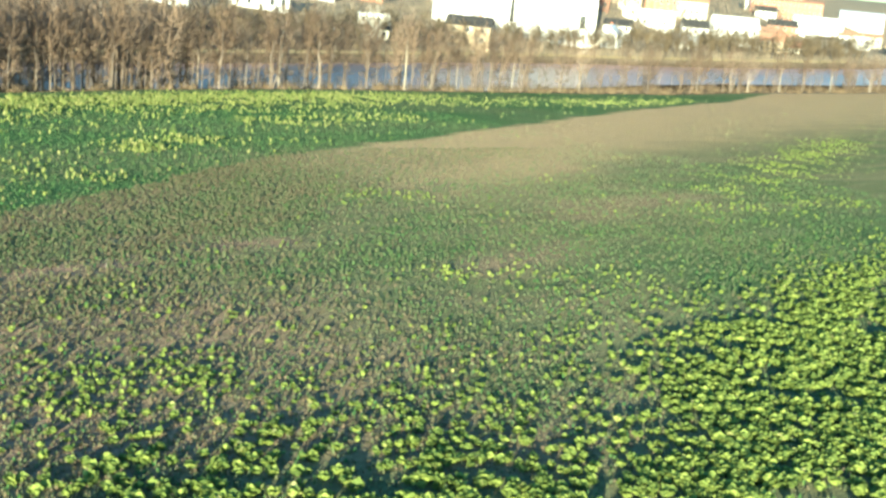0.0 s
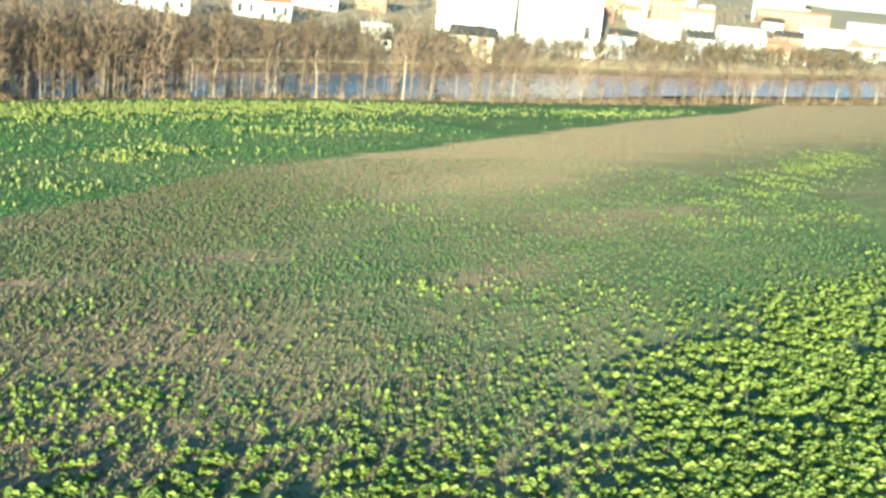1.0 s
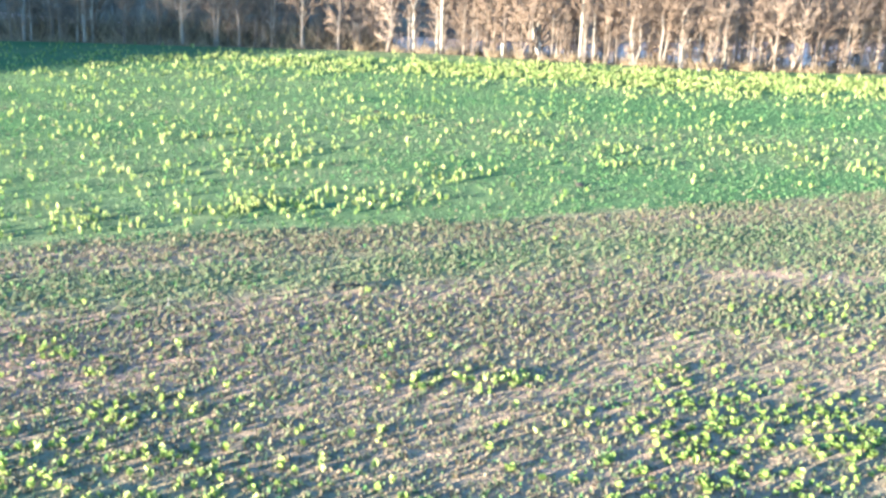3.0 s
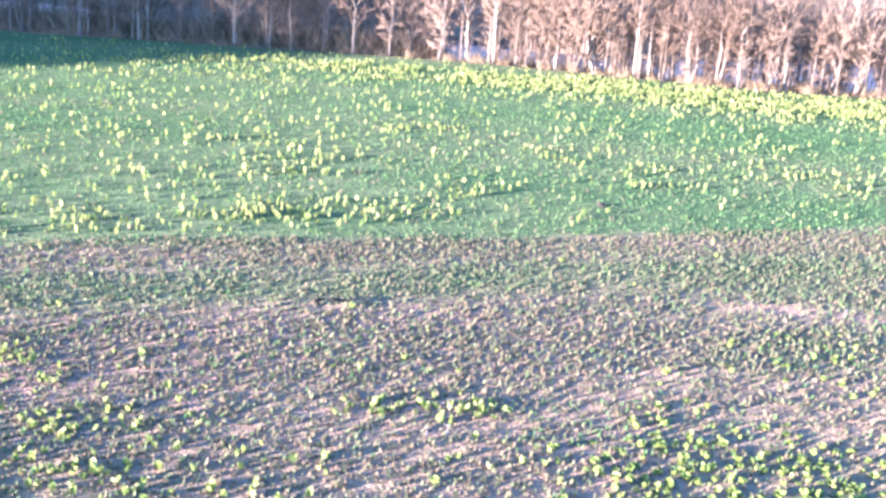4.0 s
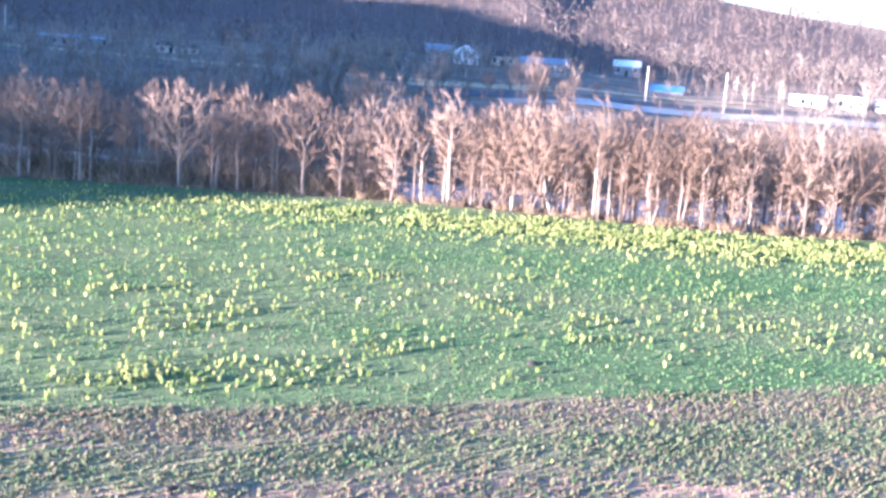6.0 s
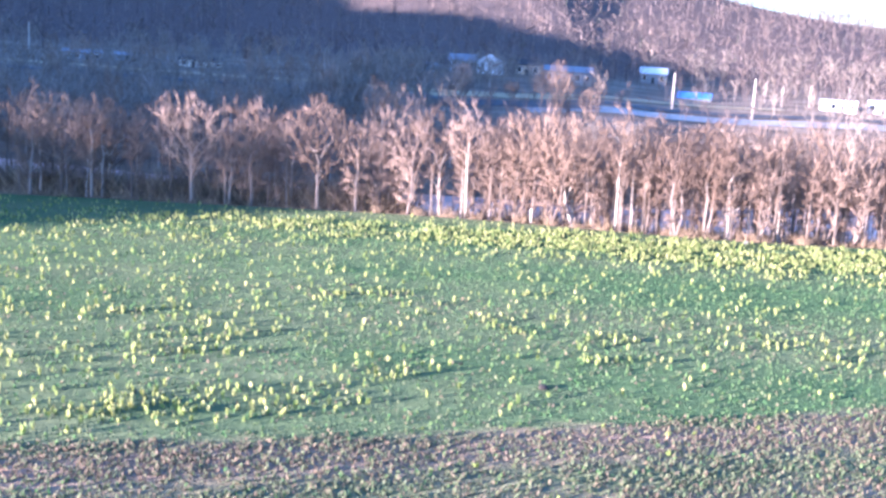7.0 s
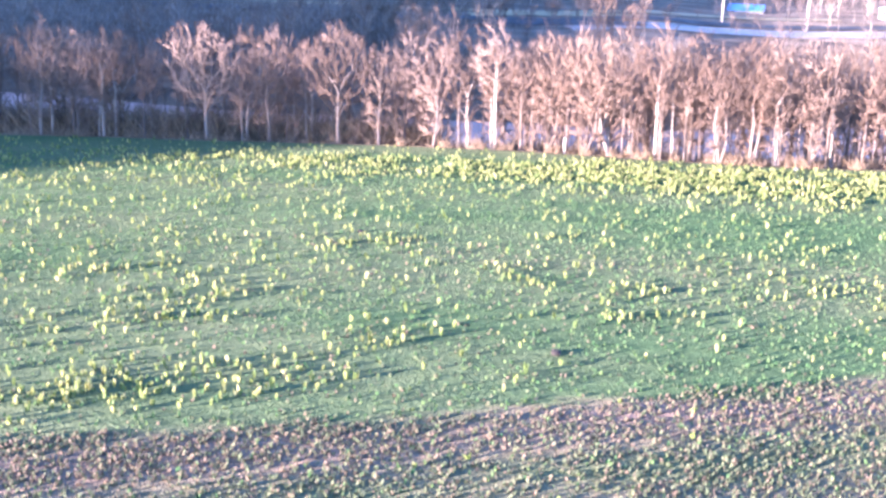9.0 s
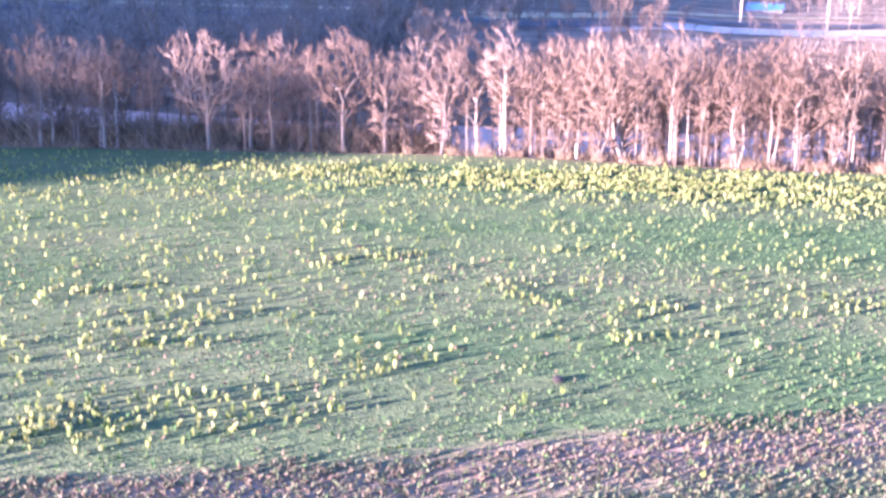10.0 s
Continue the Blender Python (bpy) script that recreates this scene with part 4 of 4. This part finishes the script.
def building(x, y, w, d, h, wall, roof, label, pitch=0.0, floors=1, bays=3, turn=0.0, name="house", chimney=False, bare=False):
    """A house whose front looks over the river: walls, roof, and each window with its pane."""
    z = float(ground_z(x, y))
    root = tagged(new(name), label, "building" if name != "house" else "house", group="buildings across the river")
    root.matrix_basis = pose(x, y, z, 0, 0, math.degrees(math.atan2(-x, y)) + turn)
    bm = box(bmesh.new(), -w / 2, w / 2, 0, d, -3, h)
    if pitch:
        a = [bm.verts.new(q) for q in ((-w / 2 + 0.01, 0.01, h), (-w / 2 + 0.01, d - 0.01, h), (-w / 2 + 0.01, d / 2, h + pitch))]
        b = [bm.verts.new(q) for q in ((w / 2 - 0.01, 0.01, h), (w / 2 - 0.01, d - 0.01, h), (w / 2 - 0.01, d / 2, h + pitch))]
        bm.faces.new(a), bm.faces.new(b[::-1])
    part("wall", bm, wall, root)
    bm = bmesh.new()
    if pitch:
        e = 0.5
        for sgn in (-1, 1):
            ye, ym = (d / 2 + sgn * (d / 2 + e)), d / 2
            q = [bm.verts.new((xx, yy, zz + k)) for k in (0, 0.25) for xx, yy, zz in ((-w / 2 - e, ye, h - e * pitch / (d / 2)), (w / 2 + e, ye, h - e * pitch / (d / 2)), (w / 2 + e, ym, h + pitch), (-w / 2 - e, ym, h + pitch))]
            for f in ((3, 2, 1, 0), (4, 5, 6, 7), (0, 1, 5, 4), (1, 2, 6, 5), (2, 3, 7, 6), (3, 0, 4, 7)):
                bm.faces.new([q[i] for i in f])
    else:
        box(bm, -w / 2 - 0.3, w / 2 + 0.3, -0.3, d + 0.3, h + 0.004, h + 0.5)
    top = part("roof", bm, roof, root)
    if chimney:
        part("chimney", box(bmesh.new(), w * 0.2, w * 0.2 + 0.9, d * 0.5, d * 0.5 + 0.9, h, h + pitch + 1.4), BRICK, top)
    if bare:
        return root
    fh = h / floors
    ww, wh = min(1.5, w / bays * 0.45), fh * 0.5
    door_at = bays // 2
    for k in range(floors):
        for i in range(bays):
            cx = -w / 2 + w * (i + 0.5) / bays
            z0 = k * fh + fh * 0.3
            if k == 0 and i == door_at and floors < 3:
                part("door", box(bmesh.new(), cx - 0.55, cx + 0.55, -0.06, 0.05, 0, min(2.1, h * 0.8)), DARK_ROOF, root)
                continue
            bm = bmesh.new()
            for a, b, c, e in ((cx - ww / 2 - 0.1, cx - ww / 2, z0, z0 + wh), (cx + ww / 2, cx + ww / 2 + 0.1, z0, z0 + wh), (cx - ww / 2 - 0.1, cx + ww / 2 + 0.1, z0 - 0.12, z0), (cx - ww / 2 - 0.1, cx + ww / 2 + 0.1, z0 + wh, z0 + wh + 0.12)):
                box(bm, a, b, -0.08, 0.04, c, e)
            win = part("window", bm, WHITE, root)
            part("pane", box(bmesh.new(), cx - ww / 2, cx + ww / 2, -0.03, 0.03, z0, z0 + wh), GLASS, win)
    return root


# the town beyond the river
hall = building(407, 376, 75, 40, 33, WHITE, PALE_ROOF, "huge windowless white industrial building beyond the river", name="factory", bare=True)
bm = bmesh.new()
bmesh.ops.create_cone(bm, segments=12, radius1=1.1, radius2=0.6, depth=15.5, cap_ends=True, matrix=Matrix.Translation((-1.0, -1.3, 14.0)))
part("smokestack", bm, STEEL, hall, "dark tapered steel stack before the white facade")
part("doorway", box(bmesh.new(), 30, 33, -0.3, -0.02, 6, 12), GLASS, hall)
for k in range(1, 6):
    part("panel_seam", box(bmesh.new(), -37.5 + k * 12.5 - 0.06, -37.5 + k * 12.5 + 0.06, -0.05, -0.004, -1, 33), PALE_ROOF, hall)
part("corner_strip", box(bmesh.new(), -38.2, -37.5, -0.4, 40, -2, 33), DARK_ROOF, hall)
building(343, 341, 18, 10, 7.5, TAN, DARK_ROOF, "tan gabled house with a dark roof before the factory", 3.5, 2, 3, -8, chimney=True)
building(273, 385, 22, 12, 6.5, WHITE, RUST_ROOF, "low white warehouse with a rust-red roof", 1.5, 1, 5, 6, "warehouse")
building(320, 372, 13, 8, 4.2, WHITE, PALE_ROOF, "small white flat-roofed shed among the trees", 0, 1, 3, 0, "shed")
building(287, 341, 21, 7, 3.2, CREAM, DARK_ROOF, "long low cream shed on the far bank", 1.0, 1, 6, 4, "shed")
building(223, 381, 26, 10, 4.5, WHITE, RUST_ROOF, "white house with a red roof behind the trees", 2.2, 1, 5, -6)
building(190, 390, 14, 9, 4.5, CREAM, DARK_ROOF, "cream cottage with a dark roof behind the trees", 2.5, 1, 3, 8)
building(330, 428, 21, 10, 6.0, WHITE, DARK_ROOF, "white house with a dark roof beyond the river", 2.5, 2, 4, 5, chimney=True)
building(372, 440, 16, 10, 7.0, BRICK, DARK_ROOF, "brick house with a dark roof beyond the river", 3, 2, 4, -4, chimney=True)
building(300, 440, 30, 12, 6.0, WHITE, PALE_ROOF, "white flat-roofed works beyond the river", 0, 1, 8, 3, "warehouse")
building(563, 416, 30, 14, 9.0, WHITE, PALE_ROOF, "long white two-storey building in the town", 0, 2, 8, 0, "warehouse")
building(500, 412, 15, 10, 8.0, TAN, DARK_ROOF, "tan house with a dark gable roof in the town", 3, 2, 3, 0, chimney=True)
building(535, 432, 14, 10, 9.0, BRICK, RUST_ROOF, "red brick house with a rust-red roof", 3.5, 2, 3, 7, chimney=True)
building(590, 455, 20, 11, 14.0, TAN, RUST_ROOF, "tan terraced house in a row in the town", 3, 3, 5, 4)
building(619, 449, 20, 11, 15.0, BRICK, RUST_ROOF, "red brick terraced house in a row in the town", 3, 3, 5, 4)
building(646, 445, 20, 11, 13.0, CREAM, RUST_ROOF, "cream terraced house in a row in the town", 3, 3, 5, 4)
building(588, 400, 15, 10, 8.5, WHITE, DARK_ROOF, "white house with a steep gable in the town", 4, 2, 3, 10)
building(646, 410, 28, 14, 11.0, WHITE, PALE_ROOF, "large white gabled house by the river", 6, 2, 5, 14)
building(700, 425, 18, 11, 8.0, TAN, RUST_ROOF, "tan house with a red roof by the river", 3, 2, 4, -5)
building(838, 463, 33, 14, 12.0, WHITE, PALE_ROOF, "large white gabled barn in the town", 6, 2, 5, 8, "barn")
building(770, 452, 20, 11, 9.0, BRICK, DARK_ROOF, "dark-roofed brick house in the town", 4, 2, 4, 0, chimney=True)
building(866, 507, 56, 18, 16.0, BRICK, RUST_ROOF, "long red brick mill with many windows", 2, 3, 14, 0, "mill")
building(880, 530, 40, 18, 24.0, WHITE, PALE_ROOF, "white hall rising behind the brick mill", 0, 3, 8, 0, "hall")
building(1045, 533, 39, 16, 16.0, WHITE, PALE_ROOF, "white block of houses at the edge of the town", 2, 3, 9, 5, "hall")
building(948, 480, 31, 13, 8.0, CREAM, RUST_ROOF, "cream house with a broad rust-red roof", 3, 1, 6, 6)
building(880, 452, 24, 10, 9.0, WHITE, PALE_ROOF, "white flat-roofed house at the river", 0, 2, 5, 0)
building(760, 545, 30, 14, 15.0, BLUE, PALE_ROOF, "blue-fronted building behind the brick terrace", 0, 3, 6, 0, "shop")
building(690, 520, 34, 14, 14.0, CREAM, DARK_ROOF, "cream block with a dark roof up the slope", 3, 3, 8, 5)
building(560, 500, 34, 14, 12.0, TAN, DARK_ROOF, "tan block with a dark roof up the slope", 3, 3, 8, 5)
building(960, 570, 40, 14, 14.0, TAN, DARK_ROOF, "tan block of houses on the rising ground", 3, 3, 8, 5)
# the smaller houses of the town
LOOKS = [(WHITE, "white", DARK_ROOF, "dark"), (CREAM, "cream", RUST_ROOF, "rust-red"), (BRICK, "brick", DARK_ROOF, "dark"), (TAN, "tan", RUST_ROOF, "rust-red"), (WHITE, "white", PALE_ROOF, "pale")]
spots = random.Random(44)
taken = [(407, 376), (343, 341), (563, 416), (619, 449), (646, 410), (838, 463), (866, 507), (588, 400), (700, 425), (770, 452), (948, 480), (880, 452), (500, 412), (535, 432)]
for k in range(90):
    x, y = edge_point(spots.uniform(430, 1000), spots.uniform(104, 240))
    if min(math.hypot(x - a, y - b) for a, b in taken) < 24:
        continue
    taken.append((x, y))
    wall, wall_word, roof, roof_word = LOOKS[spots.randrange(5)]
    floors = spots.choice([1, 2, 2])
    building(x, y, spots.uniform(9, 16), spots.uniform(8, 11), floors * 3.2, wall, roof, f"{wall_word} town house with a {roof_word} gable roof", spots.uniform(2, 4), floors, spots.choice([3, 4]), spots.choice([-12, -4, 5, 80]), chimney=spots.random() < 0.4)
# the homes across the valley
building(-110.4, 409, 12, 8, 2.3, GREY, GREY_ROOF, "pale-roofed single-storey home in the shade of the hill", 0.8, 1, 4, 5)
building(-98, 412, 5, 6, 1.9, GREY, GREY_ROOF, "small pale shed beside a home", 0.6, 1, 2, 5, "shed")
building(-73.4, 401, 6, 7, 2.4, CREAM, DARK_ROOF, "dark-roofed cream cabin among bare trees", 1.0, 1, 2, -10)
building(-66.8, 400, 8, 6, 2.0, CREAM, DARK_ROOF, "low cream cabin with a dark roof among bare trees", 0.9, 1, 3, 0)
building(-3, 419, 16, 8, 2.3, GREY, GREY_ROOF, "long grey mobile home below the wooded hill", 0.5, 1, 6, 3)
building(13.7, 421, 9, 8, 4.2, GREY, GREY_ROOF, "two-storey house below the wooded hill", 2, 2, 3, 0)
building(27.2, 427, 7, 9, 3.6, WHITE, PALE_ROOF, "white gabled house below the wooded hill", 2.4, 1, 2, 88)
building(35.5, 428, 8, 8, 3.4, TAN, DARK_ROOF, "dark-roofed house beside a white one", 1.6, 1, 3, 0)
building(48, 405, 15, 9, 4.0, GREY, GREY_ROOF, "long house with a blue-grey roof by the road", 1.6, 1, 5, 4)
building(80.5, 446, 9, 8, 3.6, GREY, PALE_ROOF, "pale-roofed house at the foot of the hill", 1.8, 1, 3, 0)
building(88, 402, 10, 6, 0.7, GREY, BLUE, "low shed with a bright blue roof", 1.5, 1, 4, 0, "shed", bare=True)
building(133, 401, 11, 8, 3.0, WHITE, PALE_ROOF, "white flat-roofed roadside building", 0, 1, 4, 0, "shop")
building(148, 404, 9, 7, 3.6, WHITE, PALE_ROOF, "white flat-roofed roadside garage", 0, 1, 3, 0, "garage")
building(163, 404, 14, 8, 3.0, WHITE, PALE_ROOF, "long white roadside store", 0.8, 1, 5, 0, "shop")


# ---- utility poles ----
def utility_pole(x, y, h):
    root = tagged(new("utility_pole"), "weathered wooden utility pole beside the valley road", "pole", group="utility poles")
    root.matrix_basis = pose(x, y, float(ground_z(x, y)), 0, 0, math.degrees(math.atan2(-x, y)))
    bm = bmesh.new()
    bmesh.ops.create_cone(bm, segments=10, radius1=0.022 * h + 0.05, radius2=0.017 * h + 0.03, depth=h + 1, cap_ends=True, matrix=Matrix.Translation((0, 0, h / 2 - 0.5)))
    part("shaft", bm, POLE_WOOD, root)
    bm = bmesh.new()
    bmesh.ops.create_cone(bm, segments=10, radius1=0.018 * h + 0.03, radius2=0.06, depth=0.25, cap_ends=True, matrix=Matrix.Translation((0, 0, h + 0.125)))
    part("cap", bm, POLE_WOOD, root)
    return root


for x, y, h in ((76.7, 372, 10.5), (99.5, 369, 12), (-133, 421, 10.5), (-30, 402, 6.5), (23, 384, 6), (115.8, 403, 6.5), (125.3, 406, 6.8), (112, 410, 6.2), (139, 411, 6.5), (151, 398, 7)):
    utility_pole(x, y, h)


# ---- small things in the field ----
def blob(bm, sx, sy, sz, at, seed):
    """An uneven stone or clod."""
    made = bmesh.ops.create_icosphere(bm, subdivisions=2, radius=1.0)["verts"]
    for v in made:
        k = 1 + 0.28 * noise.noise(v.co * 1.7 + Vector((seed, 0, 0)))
        v.co = Vector((v.co.x * sx * k, v.co.y * sy * k, v.co.z * sz * k)) + Vector(at)
    return bm


def stone(x, y, sx, sy, sz, mat, label, seed):
    me = bpy.data.meshes.new("stone")
    bm = blob(bmesh.new(), sx, sy, sz, (0, 0, sz * 0.5), seed)
    bm.to_mesh(me)
    bm.free()
    me.materials.append(mat)
    ob = tagged(new("stone", me), label, "stone")
    ob.matrix_basis = pose(x, y, float(ground_z(x, y)), 0, 0, seed * 40)
    return ob


stone(56.3, 169.0, 0.36, 0.28, 0.22, GRAVEL, "pale stone lying at the field's edge", 1)
stone(27.2, 91.4, 0.45, 0.3, 0.16, DARK_SOIL, "dark clod lying in the green crop", 2)
stone(11.9, 121.0, 0.4, 0.28, 0.14, DARK_SOIL, "dark clod among the yellow plants", 3)


def fallen_branch(x, y, length, turn):
    root = tagged(new("fallen_branch"), "dark fallen branch with two upright stubs on bare soil", "branch")
    root.matrix_basis = pose(x, y, float(ground_z(x, y)), 0, 0, turn)
    half = length / 2
    v, f = tubes([(Vector((-half, 0, 0.28)), Vector((-half * 0.2, 0.1, 0.36)), 0.14, 0.13, 7), (Vector((-half * 0.2, 0.1, 0.36)), Vector((half, 0, 0.25)), 0.13, 0.09, 7)], 7)
    bough_ob = new("limb", mesh_of("limb", v, f, [DARK_SOIL]))
    bough_ob.parent = root
    for k, (px, hh) in enumerate(((-half * 0.9, 0.75), (half * 0.85, 0.55))):
        v, f = tubes([(Vector((px, 0, -0.05)), Vector((px + 0.1, 0.05, hh)), 0.16, 0.10, 7)], 7)
        ob = new("stub", mesh_of("stub", v, f, [DARK_SOIL]))
        ob.parent = root
    return root


fallen_branch(10.9, 64.2, 1.9, 12)


def stake(x, y, h):
    v, f = tubes([(Vector((0, 0, -0.2)), Vector((0.02, 0, h)), 0.09, 0.07, 7), (Vector((0.02, 0, h)), Vector((0.02, 0, h + 0.06)), 0.07, 0.02, 7)], 7)
    ob = tagged(new("stake", mesh_of("stake", v, f, [PALE_BARK])), "short pale wooden stake standing in the soil", "stake", group="stakes")
    ob.matrix_basis = pose(x, y, float(ground_z(x, y)))
    return ob


stake(2.2, 61.0, 0.42)
stake(16.9, 50.0, 0.38)
stake(16.1, 49.7, 0.36)
stake(38.2, 69.6, 0.4)


def boundary_post(x, y, h):
    bm = box(bmesh.new(), -0.11, 0.11, -0.11, 0.11, -0.3, h)
    bmesh.ops.bevel(bm, geom=bm.edges[:], offset=0.03, segments=1, affect="EDGES")
    me = bpy.data.meshes.new("boundary_post")
    bm.to_mesh(me)
    bm.free()
    me.materials.append(CREAM)
    ob = tagged(new("boundary_post", me), "cream painted post under the riverside trees", "post")
    ob.matrix_basis = pose(x, y, float(ground_z(x, y)))
    return ob


boundary_post(29.3, 174.3, 1.9)
